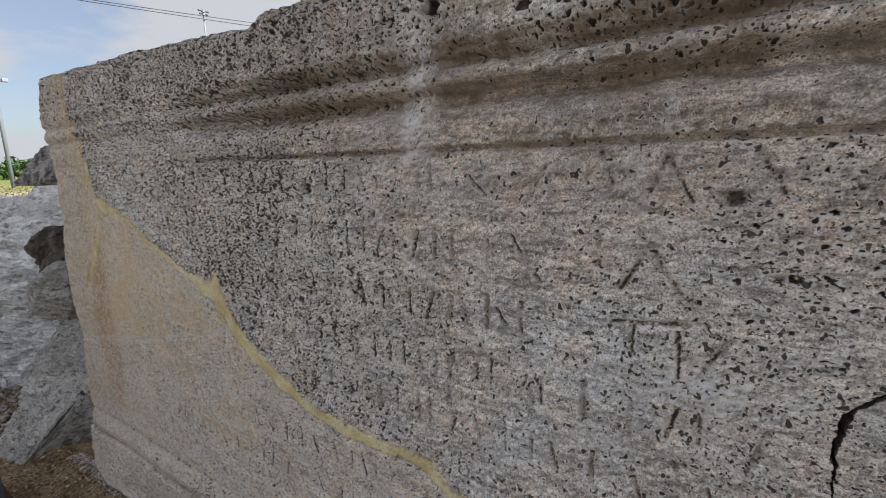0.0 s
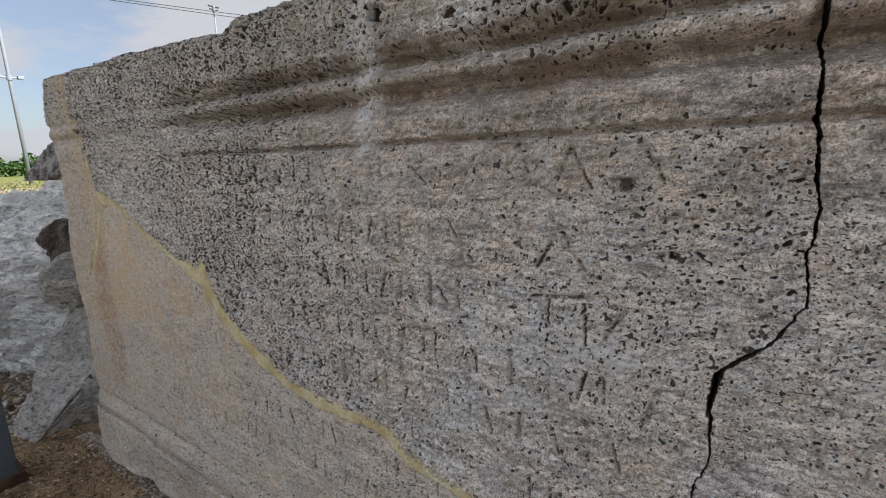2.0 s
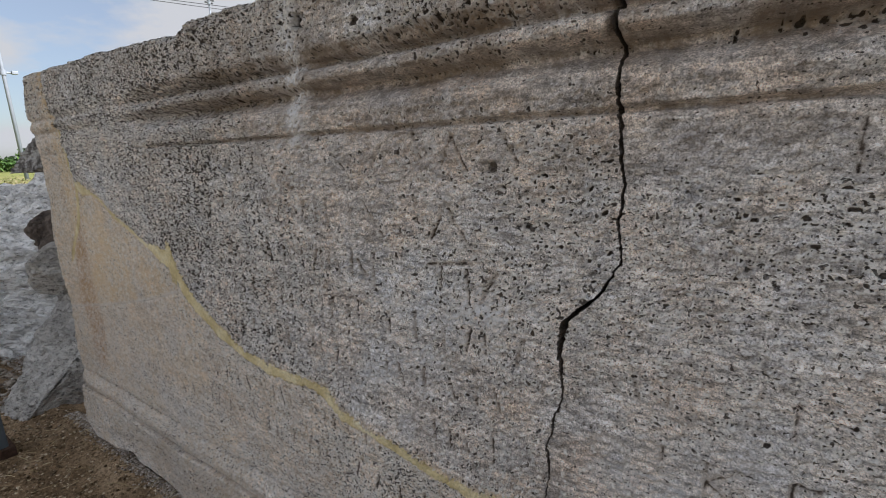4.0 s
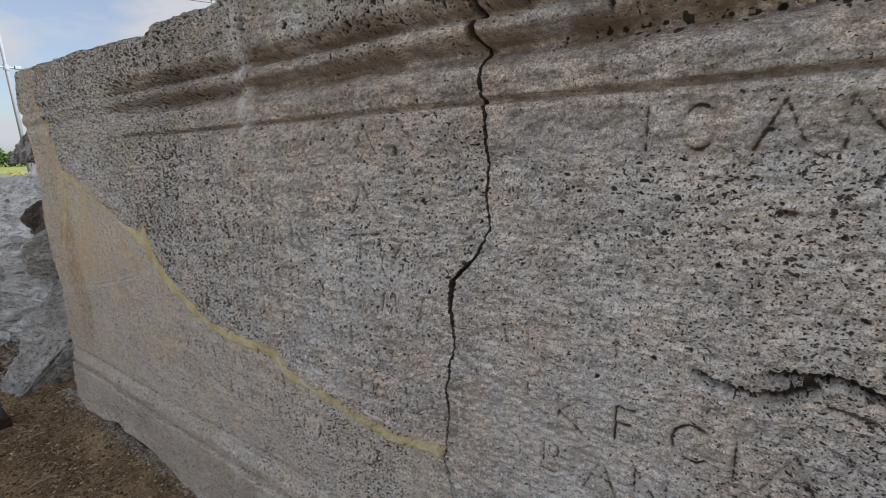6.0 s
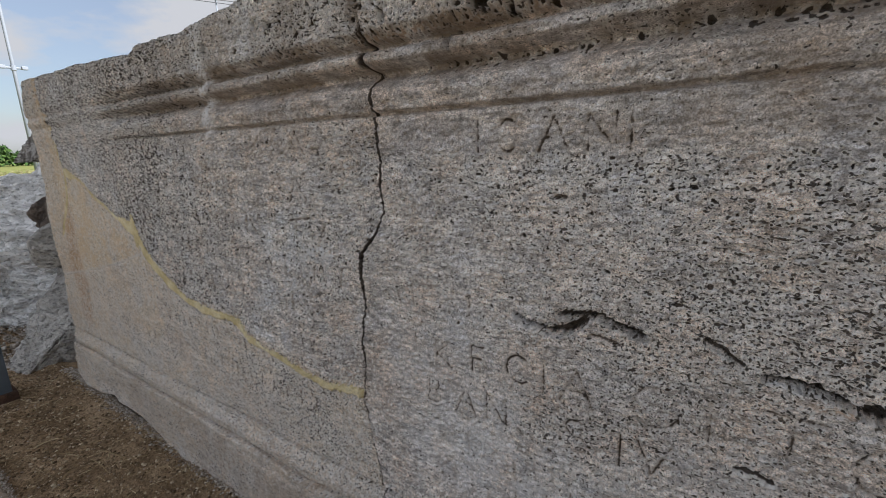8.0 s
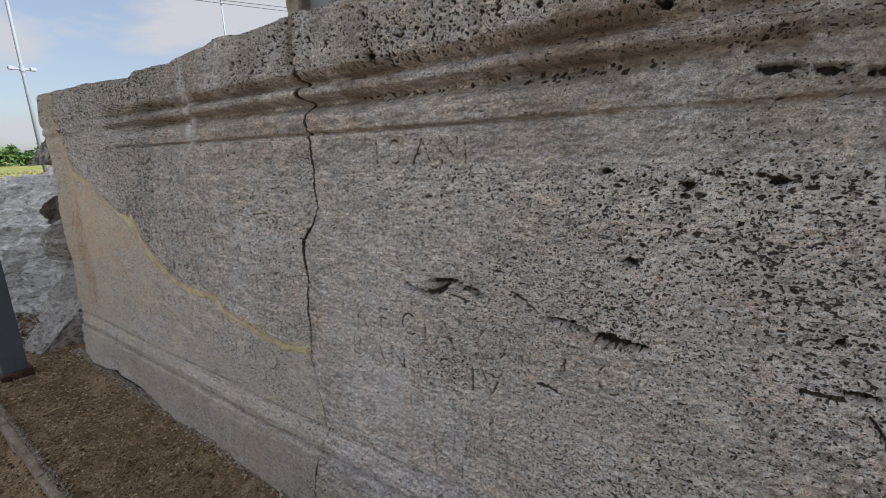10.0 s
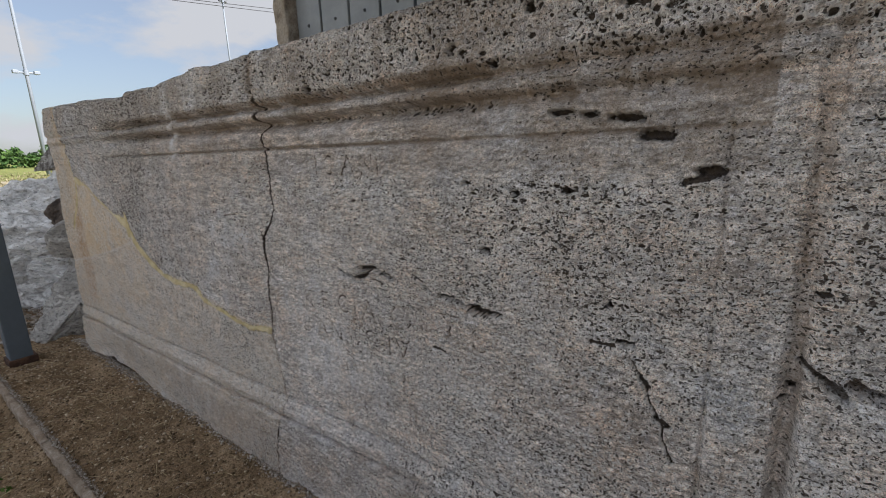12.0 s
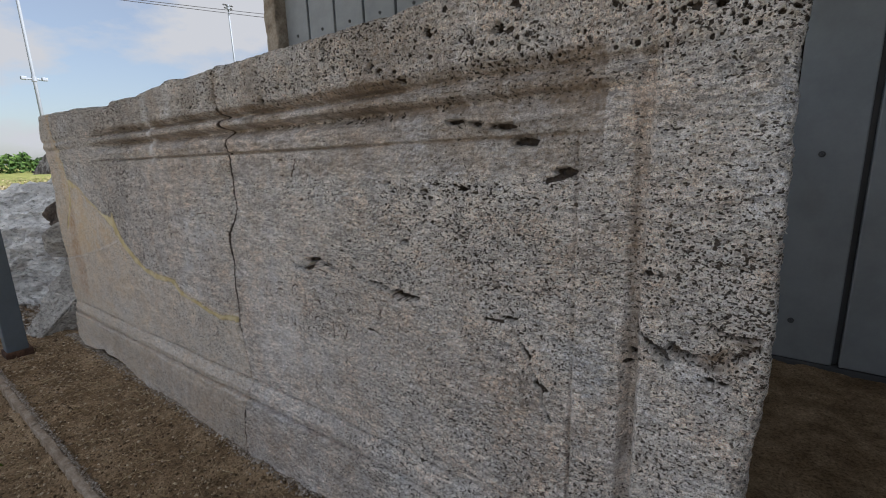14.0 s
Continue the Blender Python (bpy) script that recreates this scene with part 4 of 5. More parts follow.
RUST = np.maximum(RUST, 0.7 * np.exp(-((SX + 1.29) / 0.022) ** 2 - ((SZ - 0.775) / 0.025) ** 2))
# pale rims round the pores, lit edges put into the colour
RIM = np.zeros_like(PIT)
for di in (-1, 0, 1):
    for dj in (-1, 0, 1):
        RIM = np.maximum(RIM, np.roll(PIT, (di, dj), (0, 1)))
RIM = np.clip(RIM * 1.4 - 0.3, 0, 1) * (1 - smoothstep(0.25, 0.5, PIT))
RIM[:, JC - 4:JC + 5] *= 0.3
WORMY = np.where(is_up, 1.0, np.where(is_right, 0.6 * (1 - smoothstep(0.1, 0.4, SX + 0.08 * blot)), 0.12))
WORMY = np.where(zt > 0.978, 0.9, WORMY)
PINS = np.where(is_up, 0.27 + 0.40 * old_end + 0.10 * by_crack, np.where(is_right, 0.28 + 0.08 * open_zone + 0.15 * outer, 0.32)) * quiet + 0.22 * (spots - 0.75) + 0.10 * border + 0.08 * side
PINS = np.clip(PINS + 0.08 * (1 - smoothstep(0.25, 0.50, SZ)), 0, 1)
RUST = np.maximum(RUST, 0.9 * np.exp(-((SX - 1.124) / 0.018) ** 2 - ((SZ - 0.610) / 0.010) ** 2) + 0.6 * np.exp(-((SX - 1.085) / 0.01) ** 2 - ((SZ - 0.615) / 0.008) ** 2))
RUST = np.maximum(RUST, 0.75 * np.exp(-((zt - 0.981) / 0.006) ** 2) * smoothstep(-0.4, -0.15, SX) * (SX < 0.95) * np.clip(0.3 + 0.6 * spectral((NZ, NX), 1.5, 1, 1, seed=78), 0, 1))
RUST = np.maximum(RUST, 0.7 * np.exp(-((SX - 0.575) / 0.03) ** 2 - ((SZ - 0.602) / 0.005) ** 2))
SALT = 1.25 * np.exp(-((SX + 0.390 + 0.25 * (0.95 - SZ) * (SZ < 0.95)) / 0.022) ** 2) * smoothstep(0.83, 0.9, SZ) * np.clip(0.75 + 0.75 * spectral((NZ, NX), 0.65, seed=73), 0, 1)
for x, z, a, h, k in ((-0.10, 0.672, 0.07, 0.030, 1.0), (-0.29, 0.55, 0.06, 0.022, 1.0), (-0.93, 0.69, 0.07, 0.014, 0.6), (0.60, 0.86, 0.03, 0.025, 0.4), (0.10, 0.70, 0.05, 0.03, 0.4),
                      (-0.30, 0.86, 0.10, 0.02, 0.35), (0.13, 0.58, 0.07, 0.04, 0.35), (-0.45, 0.86, 0.05, 0.03, 0.7), (0.840, 0.957, 0.006, 0.014, 1.0), (0.22, 0.42, 0.16, 0.10, 0.6), (0.10, 0.50, 0.08, 0.05, 0.6), (0.55, 0.45, 0.15, 0.05, 0.45), (-0.18, 0.62, 0.10, 0.05, 0.7)):
    SALT = np.maximum(SALT, k * np.exp(-((SX - x) / a) ** 2 - ((SZ - z) / h) ** 2) * np.clip(0.7 + 0.7 * spectral((NZ, NX), 0.9, seed=int(900 + 100 * x)), 0, 1))
SALT = np.maximum(SALT, 0.6 * is_low * np.exp(-((SZ - scar_z - 0.004) / 0.004) ** 2) * (SX < -0.84))
SALT = np.maximum(SALT, 0.30 * np.clip(spectral((NZ, NX), 1.0, 1, 1, seed=75) - 0.9, 0, 1.5) * np.where(is_low, 0.3, 1))

# closed solid: a ring of vertices carries the outline to the back
BACK = 0.32
SY = D - 0.002
pad = lambda a: np.pad(a, 1, mode="edge")
PX, PZ, PY = pad(SX), pad(SZ), pad(SY)
for sl in (np.s_[0, :], np.s_[-1, :], np.s_[:, 0], np.s_[:, -1]):
    PY[sl] = BACK
PX[:, -1] -= 0.10
W = NX + 2
verts = np.stack((PX, PY, PZ), -1).reshape(-1, 3)
idx = np.arange(verts.shape[0]).reshape(NZ + 2, W)
quads = np.stack((idx[:-1, :-1], idx[:-1, 1:], idx[1:, 1:], idx[1:, :-1]), -1).reshape(-1, 4)
owner = np.where(is_right, 0, np.where(is_low, 1, 2))
owner[MORT > 0.5] = 3
own = pad(owner)[:-1, :-1].reshape(-1)
cols = np.arange(0, W - 1)
back = np.stack((idx[0, 1:][cols], idx[0, :-1][cols], idx[-1, :-1][cols], idx[-1, 1:][cols]), -1)
back_own = np.where(PX[0, :-1] > -0.03, 0, 1)
layers = {"ochre": pad(OCHRE), "rust": pad(RUST), "salt": pad(SALT), "grime_shade": pad(np.clip(GRIME_SHADE * (1 - 0.85 * np.clip(SALT, 0, 1)), 0, 1)), "pit": pad(PIT), "pinholes": pad(PINS), "wormy": pad(WORMY), "rim": pad(RIM)}
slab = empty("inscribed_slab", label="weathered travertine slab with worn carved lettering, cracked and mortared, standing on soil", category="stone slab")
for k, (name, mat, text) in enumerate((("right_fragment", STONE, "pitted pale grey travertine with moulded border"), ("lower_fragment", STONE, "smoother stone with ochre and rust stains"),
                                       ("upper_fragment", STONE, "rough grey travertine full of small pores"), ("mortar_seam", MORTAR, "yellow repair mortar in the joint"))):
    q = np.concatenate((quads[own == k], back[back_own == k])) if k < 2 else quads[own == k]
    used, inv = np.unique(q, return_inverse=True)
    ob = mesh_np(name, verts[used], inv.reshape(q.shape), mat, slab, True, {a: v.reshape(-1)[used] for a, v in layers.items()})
    tagged(ob, text)


# ---------------------------------------------------------------- ground
def stretch(a, b, step, far):
    mid = np.arange(a, b + step / 2, step)
    out = step * 1.22 ** np.arange(1, 60)
    out = np.cumsum(out)
    out = out[out < far]
    return np.concatenate((a - out[::-1], mid, b + out))


gx, gy = stretch(-2.6, 1.8, 0.016, 900), stretch(-1.0, 1.6, 0.016, 900)
GX, GY = np.meshgrid(gx, gy)
near = np.exp(-np.clip(np.abs(GX + 0.4) - 2.2, 0, None) / 1.5) * np.exp(-np.clip(np.abs(GY - 0.3) - 1.3, 0, None) / 1.5)
GZ = near * (0.006 * spectral(GX.shape, 1.5, seed=81) + 0.0025 * spectral(GX.shape, 0.8, seed=82)) - 0.010
GZ += 0.016 * np.exp(-((GY + 0.03) / 0.05) ** 2) * near
GZ -= 0.036 * smoothstep(0.362, 0.385, -GY) * near
far_d = np.hypot(GX, GY)
GZ += 0.10 * smoothstep(10, 40, far_d) * np.sin(GX * 0.13 + 1.0) * np.cos(GY * 0.11)
gi = np.arange(GX.size).reshape(GX.shape)
ground = mesh_np("ground", np.stack((GX, GY, GZ), -1).reshape(-1, 3), np.stack((gi[:-1, :-1], gi[:-1, 1:], gi[1:, 1:], gi[1:, :-1]), -1).reshape(-1, 4), GROUND)
tagged(ground, "brown bare soil passing into dry grass field", "ground", kind="structure")


def ground_at(x, y):
    i, j = np.clip(np.searchsorted(gy, y), 1, len(gy) - 1), np.clip(np.searchsorted(gx, x), 1, len(gx) - 1)
    return (GZ[i, j] + GZ[i - 1, j] + GZ[i, j - 1] + GZ[i - 1, j - 1]) / 4


def loose(name, mat, place, n, size, flat, seed, label, category):
    """Many small stones or crumbs in one mesh; place(rng, n) gives x, y, z."""
    r = np.random.default_rng(seed)
    x, y, z = place(r, n)
    unit = np.array([(sx, sy, sz) for sx in (-1, 1) for sy in (-1, 1) for sz in (-1, 1)], float) * 0.62
    faces = np.array(((0, 1, 3, 2), (4, 6, 7, 5), (0, 4, 5, 1), (2, 3, 7, 6), (0, 2, 6, 4), (1, 5, 7, 3)))
    s = size[0] + (size[1] - size[0]) * r.random(n) ** 3
    shape = unit[None] * (1 + 0.45 * r.uniform(-1, 1, (n, 8, 3))) * s[:, None, None] * np.stack((r.uniform(0.7, 1.3, n), r.uniform(0.7, 1.3, n), flat * r.uniform(0.7, 1.2, n)), -1)[:, None, :]
    a = r.uniform(0, 2 * math.pi, n)
    c, q = np.cos(a)[:, None], np.sin(a)[:, None]
    rot = np.stack((shape[..., 0] * c - shape[..., 1] * q, shape[..., 0] * q + shape[..., 1] * c, shape[..., 2]), -1)
    v = rot + np.stack((x, y, z), -1)[:, None, :]
    f = faces[None] + 8 * np.arange(n)[:, None, None]
    return tagged(mesh_np(name, v.reshape(-1, 3), f.reshape(-1, 4), mat, None, False), label, category, kind="stuff")


def bed(r, n):
    y = r.uniform(-0.9, 0.0, n)
    x = -2.3 + 3.0 * r.random(n) ** 1.15
    return x, y, ground_at(x, y) + 0.0006


def by_slab(r, n):
    x, y = -1.75 + 2.2 * r.random(n) ** 1.2, -0.002 - np.abs(r.normal(0, 0.017, n))
    return x, y, ground_at(x, y) + 0.0015


def by_kerb(r, n):
    return r.uniform(-1.9, 1.2, n), -0.343 + r.normal(0, 0.005, n), 0.007 - 0.006 * r.random(n)


loose("soil_crumbs", CRUMB, bed, 38000, (0.0014, 0.0058), 0.55, 91, "dark brown soil crumbs strewn over the ground", "soil")
loose("gravel", PALE_GRAVEL, by_slab, 9000, (0.0016, 0.0050), 0.7, 92, "small pale gravel along the foot of the slab", "gravel")
loose("gravel", PALE_GRAVEL, by_kerb, 5000, (0.0014, 0.0042), 0.7, 93, "small pale gravel along the concrete edging", "gravel")


def heap(r, n):
    x = r.uniform(-3.0, -2.0, n)
    return x, r.uniform(-0.45, 0.05, n), 0.002 + 0.06 * r.random(n) * np.clip((-2.0 - x), 0, 0.4)


loose("gravel", PALE_GRAVEL, heap, 3000, (0.003, 0.014), 0.7, 96, "loose pale gravel round the foot of the rubble", "gravel")
loose("gravel", GRAVEL, bed, 1500, (0.0014, 0.0050), 0.6, 94, "scattered pebbles in brown soil", "gravel")


def straws(n, seed):
    r = np.random.default_rng(seed)
    vs, fs = [], []
    for i in range(n):
        x, y = r.uniform(-2.0, 1.0), r.uniform(-0.85, -0.02)
        a, ln, w = r.uniform(0, math.pi), r.uniform(0.010, 0.050), r.uniform(0.0005, 0.0012)
        bend = r.normal(0, 0.05)
        pts = [(x, y)]
        for k in range(3):
            pts.append((pts[-1][0] + ln / 3 * math.cos(a + bend * k), pts[-1][1] + ln / 3 * math.sin(a + bend * k)))
        z0 = float(ground_at(x, y)) + r.uniform(0.001, 0.005)
        o = len(vs)
        for k, (px, py) in enumerate(pts):
            nx2, ny2 = -math.sin(a + bend * k) * w, math.cos(a + bend * k) * w
            zz = z0 + (0.0012 if k in (1, 2) else 0)
            vs += [(px - nx2, py - ny2, zz), (px + nx2, py + ny2, zz), (px, py, zz + w * 1.5)]
        for k in range(3):
            for p, q in ((0, 1), (1, 2), (2, 0)):
                fs.append((o + 3 * k + p, o + 3 * k + q, o + 3 * k + 3 + q, o + 3 * k + 3 + p))
    return np.array(vs), np.array(fs)


sv, sf = straws(1500, 95)
tagged(mesh_np("straw", sv, sf, STRAW, None, False), "pale dry straw stalks strewn on brown soil", "straw", kind="stuff")

for x, y, a, ln in ((-1.00, -0.150, 0.25, 0.13), (-0.97, -0.175, 0.05, 0.12), (-1.22, -0.10, 0.4, 0.09), (-0.62, -0.22, 2.6, 0.08)):
    pts = [(x + ln * t * math.cos(a), y + ln * t * math.sin(a), 0.004 + 0.008 * math.sin(math.pi * t)) for t in (0, 0.33, 0.66, 1)]
    tagged(part("straw_stalk", tube_bm(pts, [0.0012, 0.0013, 0.0012, 0.0008], 6), STRAW, soft=True), "long pale dry straw stalk lying on brown soil", "straw", "loose straw stalks")


def weed_place(r, n):
    x = r.choice((-1.55, -1.1, -0.72, -0.35, -1.9), n) + r.normal(0, 0.03, n)
    return x, -0.47 - np.abs(r.normal(0, 0.05, n)), -0.036 + np.abs(r.normal(0, 0.006, n))


# concrete edging
edging = empty("concrete_edging", label="narrow rough concrete edging strip set in the soil", category="kerb", kind="structure")
for i in range(5):
    x0 = -2.75 + i * 0.98
    b = box_bm(x0 + 0.003, -0.368, -0.12, x0 + 0.977, -0.347, 0.007, 0.004)
    bmesh.ops.subdivide_edges(b, edges=[e for e in b.edges if e.calc_length() > 0.5], cuts=110)
    bmesh.ops.subdivide_edges(b, edges=[e for e in b.edges if 0.05 < e.calc_length() < 0.5], cuts=7, use_grid_fill=True)
    for v in b.verts:
        v.co += 0.0035 * noise.noise_vector(v.co * 30) + 0.004 * noise.noise_vector(v.co * 5) + 0.0022 * noise.noise_vector(v.co * 90)
    part("edging_stone", b, CONCRETE, edging, soft=True)

# ---------------------------------------------------------------- shed behind the slab
shed = empty("shed_wall", (0, 0, 0), label="grey ribbed sheet-metal wall with dark joints", category="wall", kind="structure")
part("backing", box_bm(-1.84, 1.60, 0.0, 5.2, 1.66, 2.75), GROOVE, shed)
PITCH = 0.2705
x = 1.394 - 12 * PITCH
k = 0
while x < 5.0:
    b = box_bm(max(x + 0.010, -1.83), 1.560, 0.012, x + PITCH - 0.010, 1.5985, 2.74, 0.006)
    part("wall_panel", b, PANEL, shed)
    x += PITCH
part("base_strip", box_bm(-1.83, 1.556, -0.02, 5.2, 1.5985, 0.010, 0.002), GROOVE, shed)


def screw(x, z):
    b = bmesh.new()
    bmesh.ops.create_cone(b, cap_ends=True, segments=14, radius1=0.011, radius2=0.010, depth=0.004, matrix=pose(x, 1.558, z, 90))
    bmesh.ops.create_cone(b, cap_ends=True, segments=6, radius1=0.006, radius2=0.0055, depth=0.007, matrix=pose(x, 1.553, z, 90))
    part("screw", b, GROOVE, shed)


for k in range(13):
    for z in (0.816, 1.7):
        screw(1.266 + (k - 11) * PITCH, z)
screw(1.243, 0.171)

# unseen roof, guessed from the post; its extent is set to shade the slab
roof = part("shed_roof", box_bm(-0.90, -1.50, 2.76, 5.4, 6.0, 2.88, 0.01), PANEL)
tagged(roof, "flat grey sheet-metal roof, out of view, sized to shade the stones", "roof", kind="structure")
# walls out of view; the first is added to darken the right side
for name, args in (("wall_side", (2.05, -1.50, 0, 2.13, 1.555, 2.75)), ("wall_far", (5.2, 1.56, 0, 5.3, 6.0, 2.75)), ("wall_back", (-1.84, 5.9, 0, 5.2, 6.0, 2.75)), ("wall_end", (-1.94, 1.68, 0, -1.84, 6.0, 2.75))):
    tagged(part(name, box_bm(*args), PANEL), "plain grey sheet-metal wall, added out of view", "wall", kind="structure")

pil = box_bm(-1.965, 1.47, -0.02, -1.832, 1.67, 2.75, 0.012)
bmesh.ops.subdivide_edges(pil, edges=pil.edges[:], cuts=5, use_grid_fill=True)
bmesh.ops.subdivide_edges(pil, edges=[e for e in pil.edges if abs(e.verts[0].co.z - e.verts[1].co.z) > 0.2], cuts=14, use_grid_fill=True)
for v in pil.verts:
    v.co += 0.010 * noise.noise_vector(v.co * 9) + 0.006 * noise.noise_vector(v.co * 31)
tagged(part("stone_pillar", pil, PILLAR, soft=True), "rough pitted stone pillar at the corner of the shed", "pillar", kind="structure")

tie = part("plastic_tie", tube_bm([(1.162, 0.010, 0.788), (1.169, 0.003, 0.786), (1.175, 0.005, 0.782), (1.178, 0.008, 0.776), (1.181, 0.006, 0.773)], [0.0008] * 5, 6), WHITE, soft=True)
tagged(tie, "scrap of white plastic thread caught on the slab's edge", "thread")

# ---------------------------------------------------------------- steel post
post = empty("steel_post", (-1.69, -0.243, 0.0), label="square blue-grey painted steel post with rusty foot plate", category="post")
b = box_bm(-0.04, -0.04, 0.006, 0.04, 0.04, 2.76, 0.006)
part("shaft", b, POST, post)
part("foot_plate", box_bm(-0.052, -0.048, -0.02, 0.052, 0.052, 0.014, 0.003), RUSTY, post, "dark rusty foot plate")


# ---------------------------------------------------------------- rubble
def boulder(name, mat, at, size, seed, cuts=9, rough=0.05, turn=0.0, level=5, faces=(), **tags):
    """A rock: a sphere cut by planes into facets, chipped and roughened. faces: cuts of its own (normal and distance)."""
    r = random.Random(seed)
    b = bmesh.new()
    bmesh.ops.create_icosphere(b, subdivisions=level, radius=1.0)
    planes = [(Vector(n).normalized(), d) for n, d in faces]
    for _ in range(cuts):
        planes.append((Vector((r.gauss(0, 1), r.gauss(0, 1), r.gauss(0, 0.8))).normalized(), r.uniform(0.55, 0.85)))
    off = Vector((r.uniform(-50, 50), r.uniform(-50, 50), r.uniform(-50, 50)))
    for v in b.verts:
        p = v.co * 1.15
        for n, d in planes:
            e = p.dot(n) - d
            if e > 0:
                p -= n * e
        q = p * 1.7 + off
        chip = noise.voronoi(Vector((q.x * 2.6, q.y * 2.6, q.z * 4.2)))[0]
        flake = noise.voronoi(Vector((q.x * 8, q.y * 8, q.z * 15)))[0]
        p += p.normalized() * (rough * 1.6 * (chip[1] - chip[0]) + rough * 0.8 * (flake[1] - flake[0]) + rough * 0.9 * noise.fractal(q, 0.9, 2.1, 4)
                               + rough * 0.3 * noise.fractal(q * 9, 0.8, 2.0, 3))
        v.co = Vector((p.x * size[0], p.y * size[1], p.z * size[2]))
    ob = part(name, b, mat)
    ob.matrix_world = pose(*at, 0, 0, turn)
    return tagged(ob, **tags)


def rock(mat, centre, half, planes, seed, rough, edge, **tags):
    """A quarried block: a box cut by planes (normal and a point), then chipped and roughened all over."""
    r = random.Random(seed)
    b = box_bm(-half[0], -half[1], -half[2], *half)
    for n, p in planes:
        bmesh.ops.bisect_plane(b, geom=b.verts[:] + b.edges[:] + b.faces[:], plane_co=Vector(p) - Vector(centre), plane_no=Vector(n).normalized(), clear_outer=True)
    corners = [v.co.copy() for v in b.verts]
    b.free()
    b = bmesh.new()
    for co in corners:
        b.verts.new(co)
    bmesh.ops.convex_hull(b, input=b.verts[:])
    for v in [v for v in b.verts if not v.link_faces]:
        b.verts.remove(v)
    bmesh.ops.bevel(b, geom=b.edges[:], offset=edge * 0.6, segments=1, affect="EDGES", profile=0.5)
    for _ in range(6):
        bmesh.ops.triangulate(b, faces=b.faces[:])
        bmesh.ops.subdivide_edges(b, edges=[e for e in b.edges if e.calc_length() > edge], cuts=1)
    bmesh.ops.triangulate(b, faces=b.faces[:])
    b.normal_update()
    off = Vector((r.uniform(-50, 50), r.uniform(-50, 50), r.uniform(-50, 50)))
    for v, n in [(v, v.normal.copy()) for v in b.verts]:
        q = v.co + off
        scale = noise.voronoi(Vector((q.x * 7, q.y * 7, q.z * 11)))[0]
        flake = noise.voronoi(Vector((q.x * 19, q.y * 19, q.z * 34)))[0]
        level = 2.6 * noise.fractal(Vector((q.x * 5, q.y * 7, q.z * 9)), 0.8, 2.1, 4)
        terrace = math.floor(level) + min(1.0, 3.0 * (level - math.floor(level)))
        v.co += n * rough * (0.55 * terrace + 0.5 * (scale[1] - scale[0]) + 0.35 * (flake[1] - flake[0]) + 0.8 * noise.fractal(q * 3, 0.9, 2.1, 3) + 0.2 * noise.fractal(q * 40, 0.8, 2.0, 3))
    ob = part("boulder", b, mat)
    ob.location = centre
    return tagged(ob, category="boulder", **tags)


rock(LIMESTONE, (-2.75, 0.20, 0.27), (0.85, 0.62, 0.75), (((0.42, -0.33, 0.85), (-2.65, 0.146, 0.549)), ((0.2, -0.8, -0.55), (-2.1, -0.13, 0.30)), ((-0.25, -0.2, 0.95), (-3.0, 0.25, 0.75)), ((0.98, 0.1, 0.1), (-2.0, 0.1, 0.2))),
     4, 0.034, 0.011, label="large pale grey limestone boulder with chipped flaky surface")
rock(GREY_ROCK, (-2.10, 0.05, 0.14), (0.26, 0.27, 0.33), (((0.95, -0.10, 0.25), (-1.90, -0.02, 0.20)), ((0.0, -0.85, 0.526), (-1.945, -0.054, 0.181)), ((0.1, -0.40, 0.91), (-1.945, -0.054, 0.181)), ((-0.7, -0.7, 0.1), (-2.0, -0.19, 0.1))),
     9, 0.014, 0.014, label="smooth-faced dull grey rock lying at the foot of the slab")
rock(GREY_ROCK, (-1.97, 0.085, 0.46), (0.09, 0.08, 0.09), (((0.8, -0.35, 0.5), (-1.915, 0.06, 0.48)), ((0.3, -0.80, -0.50), (-1.95, 0.03, 0.435)), ((-0.2, -0.55, 0.8), (-1.97, 0.03, 0.525)), ((0.7, 0.3, -0.6), (-1.91, 0.1, 0.41))),
     15, 0.007, 0.009, label="small wedge of grey rock jammed beside the slab")
# dark stone placed where a shaded recess lies between the rocks
rock(RECESS_ROCK, (-2.22, 0.22, 0.505), (0.11, 0.13, 0.15), (((0.9, -0.3, 0.2), (-2.09, 0.19, 0.54)), ((-0.1, -0.95, -0.25), (-2.1, 0.105, 0.50)), ((0.1, -0.65, 0.76), (-2.1, 0.13, 0.585))),
     21, 0.016, 0.010, label="dark brown stone standing in for a shaded recess in the rubble heap")
boulder("boulder", FLECKED, (-2.05, 0.31, 0.885), (0.28, 0.31, 0.098), 27, 1, 0.026, 6, 6,
        (((-1, 0.1, 0.2), 0.78), ((1, 0, 0), 0.8), ((0, -1, 0.1), 0.8), ((0, 1, 0), 0.8), ((0.05, -0.06, 1), 0.64), ((0, 0.05, -1), 0.62)), label="dark flecked block on top of the rubble", category="boulder")
boulder("boulder", LIMESTONE, (-2.30, 0.66, 0.40), (0.42, 0.40, 0.45), 33, 9, 0.05, 60, 5, label="grey limestone block behind the slab", category="boulder")


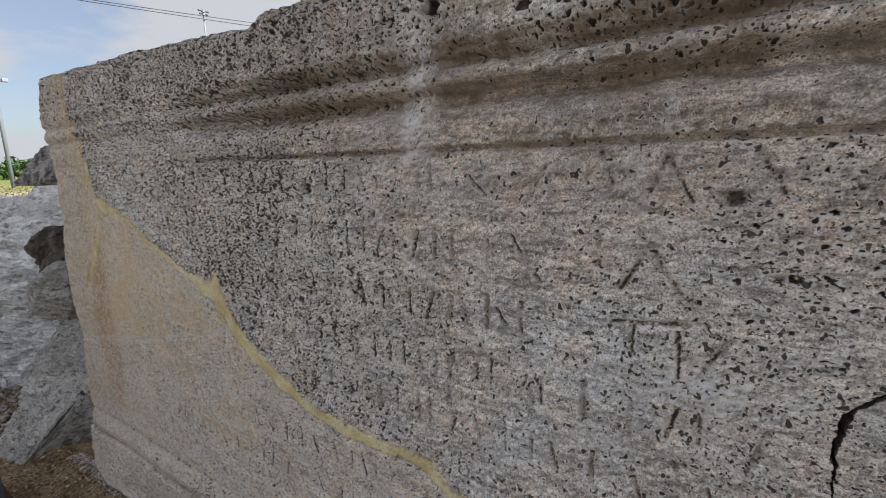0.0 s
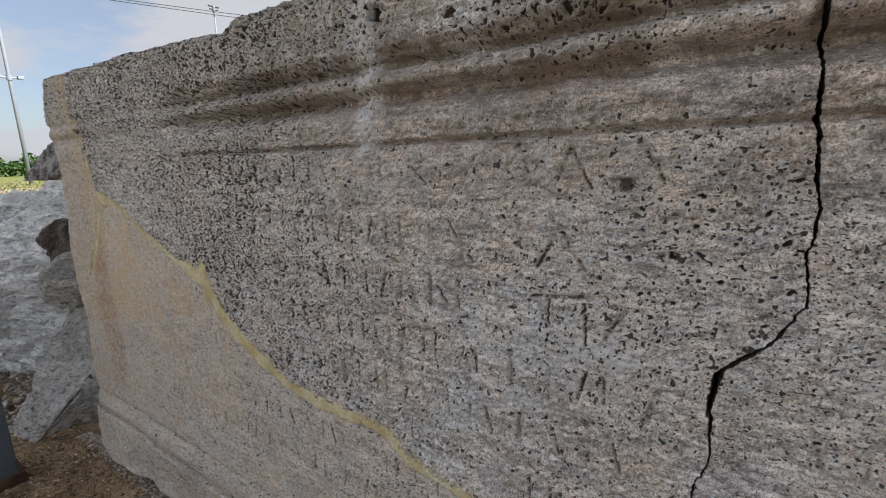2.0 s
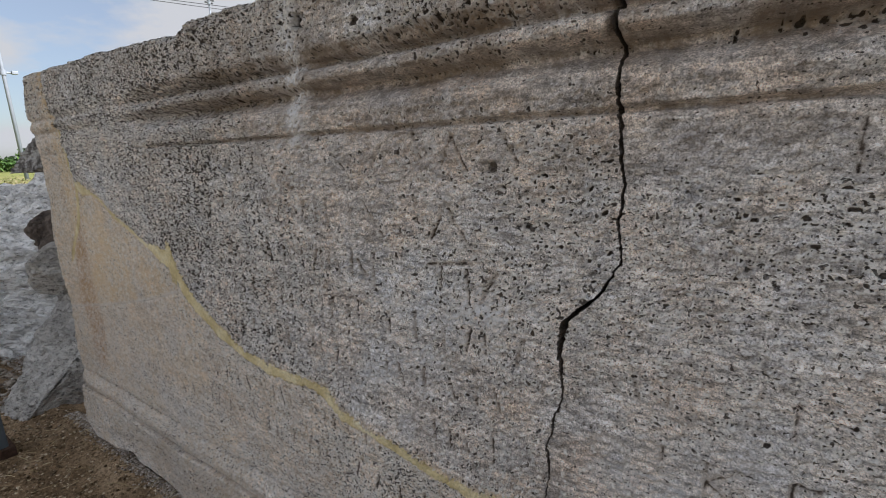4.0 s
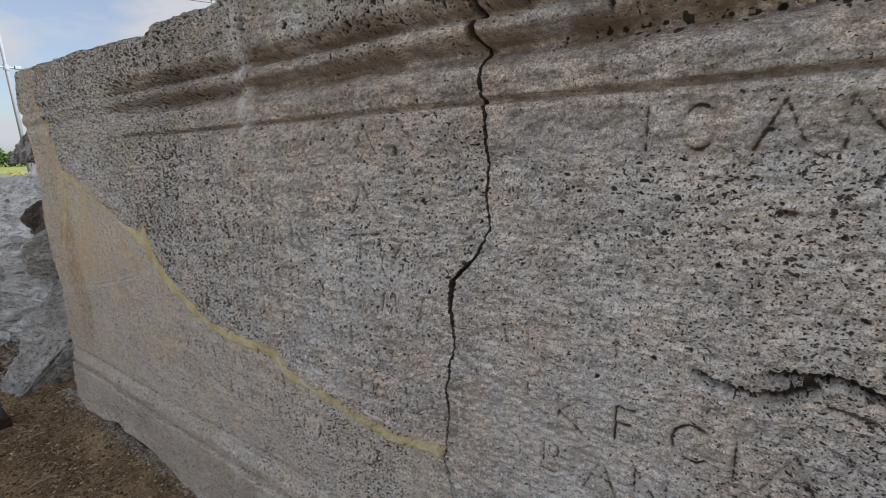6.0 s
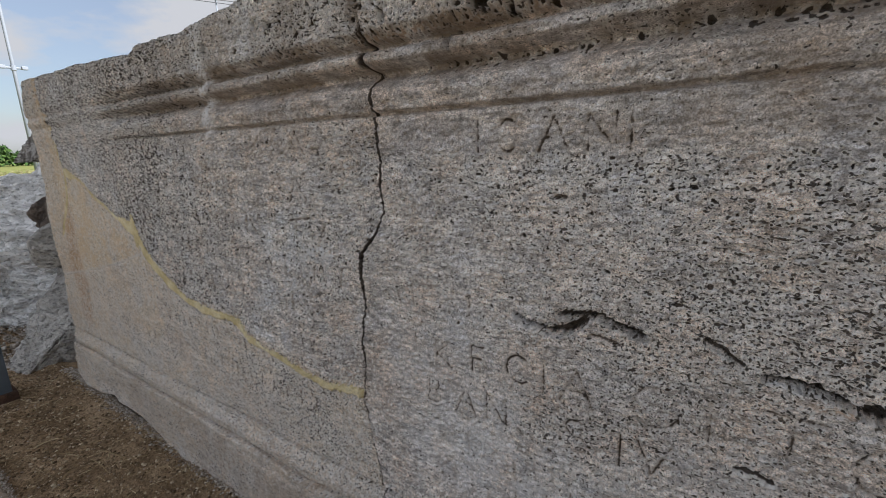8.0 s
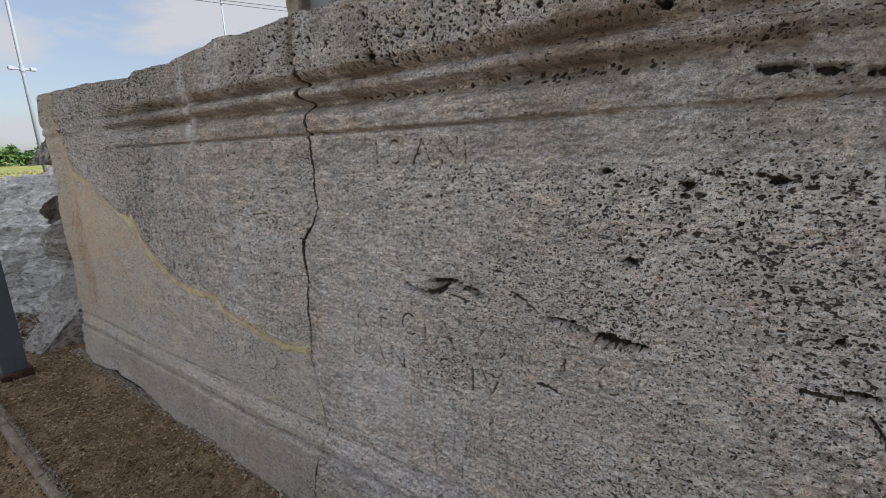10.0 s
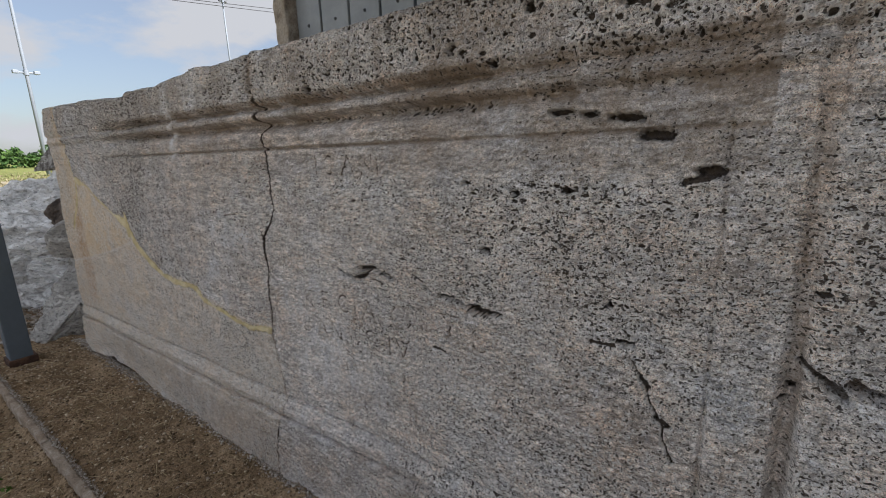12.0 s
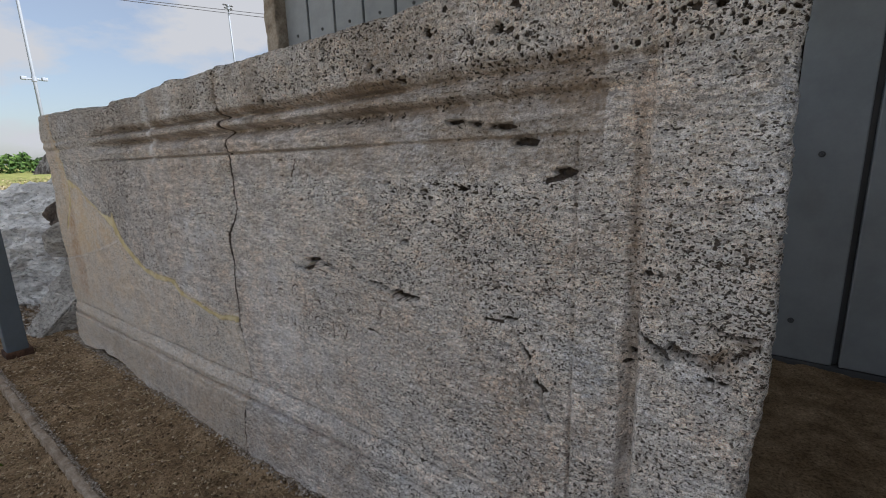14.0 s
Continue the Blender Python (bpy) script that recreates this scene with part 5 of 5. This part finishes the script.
# ---------------------------------------------------------------- the distance
def mast(name, at, height, r0, r1, arms, label):
    m = empty(name, at, label=label, category="light mast")
    part("pole", tube_bm([(0, 0, -0.3), (0, 0, height * 0.33), (0, 0, height * 0.66), (0, 0, height)], [r0, r0 * 0.67 + r1 * 0.33, r0 * 0.33 + r1 * 0.67, r1], 14), GALV, m, soft=True)
    for z, half, n in arms:
        part("crossarm", tube_bm([(0, -half, z), (0, half, z)], [0.05, 0.05], 8), LAMP if n > 2 else GALV, m)
        part("collar", tube_bm([(0, 0, z - 0.12), (0, 0, z + 0.12)], [r0 + 0.03, r0 + 0.03], 14), GALV, m)
        for k in range(n):
            y = -half + 2 * half * k / max(n - 1, 1)
            part("floodlight", box_bm(-0.10, y - 0.12, z - 0.06, 0.14, y + 0.12, z + 0.10, 0.03), LAMP if n > 2 else GALV, m)
    return m


mast("light_mast", (-30.3, 6.5, 0.0), 19.0, 0.088, 0.05, ((5.12, 0.42, 2),), "tall tapered galvanised light mast in the field")
m2 = mast("light_mast", (-60.0, 34.7, 0.0), 20.5, 0.16, 0.09, ((20.35, 0.55, 4), (20.0, 0.4, 3)), "far thin floodlight mast with a lamp cluster")


def wire(y0, z0, y1, z1):
    """A cable over the far mast's bracket, sagging to both sides."""
    a, c = Vector((-59.9, y0, z0)), Vector((-59.9, y1, z1))
    pts = []
    for i in range(45):
        t = -0.8 + 2.6 * i / 44
        p = a + (c - a) * t
        p.z += 0.12 * (t - 0.64) ** 2
        pts.append(p)
    return tube_bm(pts, [0.04] * len(pts), 6)


for y0, z0, y1, z1 in ((23.1, 18.55, 41.1, 20.45), (21.7, 18.2, 41.1, 20.0)):
    part("bracket", tube_bm([(-0.15, 0, z0 + (z1 - z0) * 0.62 - 0.03), (0.25, 0, z0 + (z1 - z0) * 0.62 - 0.03)], [0.06, 0.06], 8), GALV, m2)
    tagged(part("power_line", wire(y0, z0, y1, z1), CABLE), "thin dark overhead cable carried by the far mast", "cable")


def tufts(name, mat, n, seed, place, size, label, category):
    """Leaf-shaped blades in one mesh."""
    r = np.random.default_rng(seed)
    x, y, z = place(r, n)
    s = r.uniform(*size, n)
    d = r.normal(0, 1, (n, 3))
    d /= np.linalg.norm(d, axis=1)[:, None]
    e = np.cross(d, r.normal(0, 1, (n, 3)))
    e /= np.linalg.norm(e, axis=1)[:, None]
    p = np.stack((x, y, z), -1)
    v = np.stack((p - d * s[:, None], p - e * s[:, None] * 0.5, p + d * s[:, None], p + e * s[:, None] * 0.5), 1)
    return tagged(mesh_np(name, v.reshape(-1, 3), np.arange(4 * n).reshape(n, 4), mat, None, False), label, category, kind="stuff")


def hedge_place(r, n):
    y = r.uniform(-10, 60, n)
    hgt = 1.75 + 0.35 * np.sin(y * 0.9) + 0.3 * np.sin(y * 2.3 + 1) + 0.2 * np.sin(y * 5.1)
    return -62 + r.normal(0, 1.2, n), y, hgt * r.random(n) ** 0.7


tufts("hedge", LEAF, 16000, 101, hedge_place, (0.12, 0.32), "dense dark green hedge along the far field", "hedge")


def grass_place(r, n):
    x = -6 - 34 * r.random(n) ** 1.5
    return x, r.uniform(-0.05, 0.45, n) * -x, r.uniform(0.0, 0.05, n)


tufts("weeds", WEED, 160, 103, weed_place, (0.004, 0.011), "small green weeds in the soil beside the edging", "weeds")
tufts("grass", GRASS, 14000, 102, grass_place, (0.02, 0.07), "short dry yellow grass of the field", "grass")
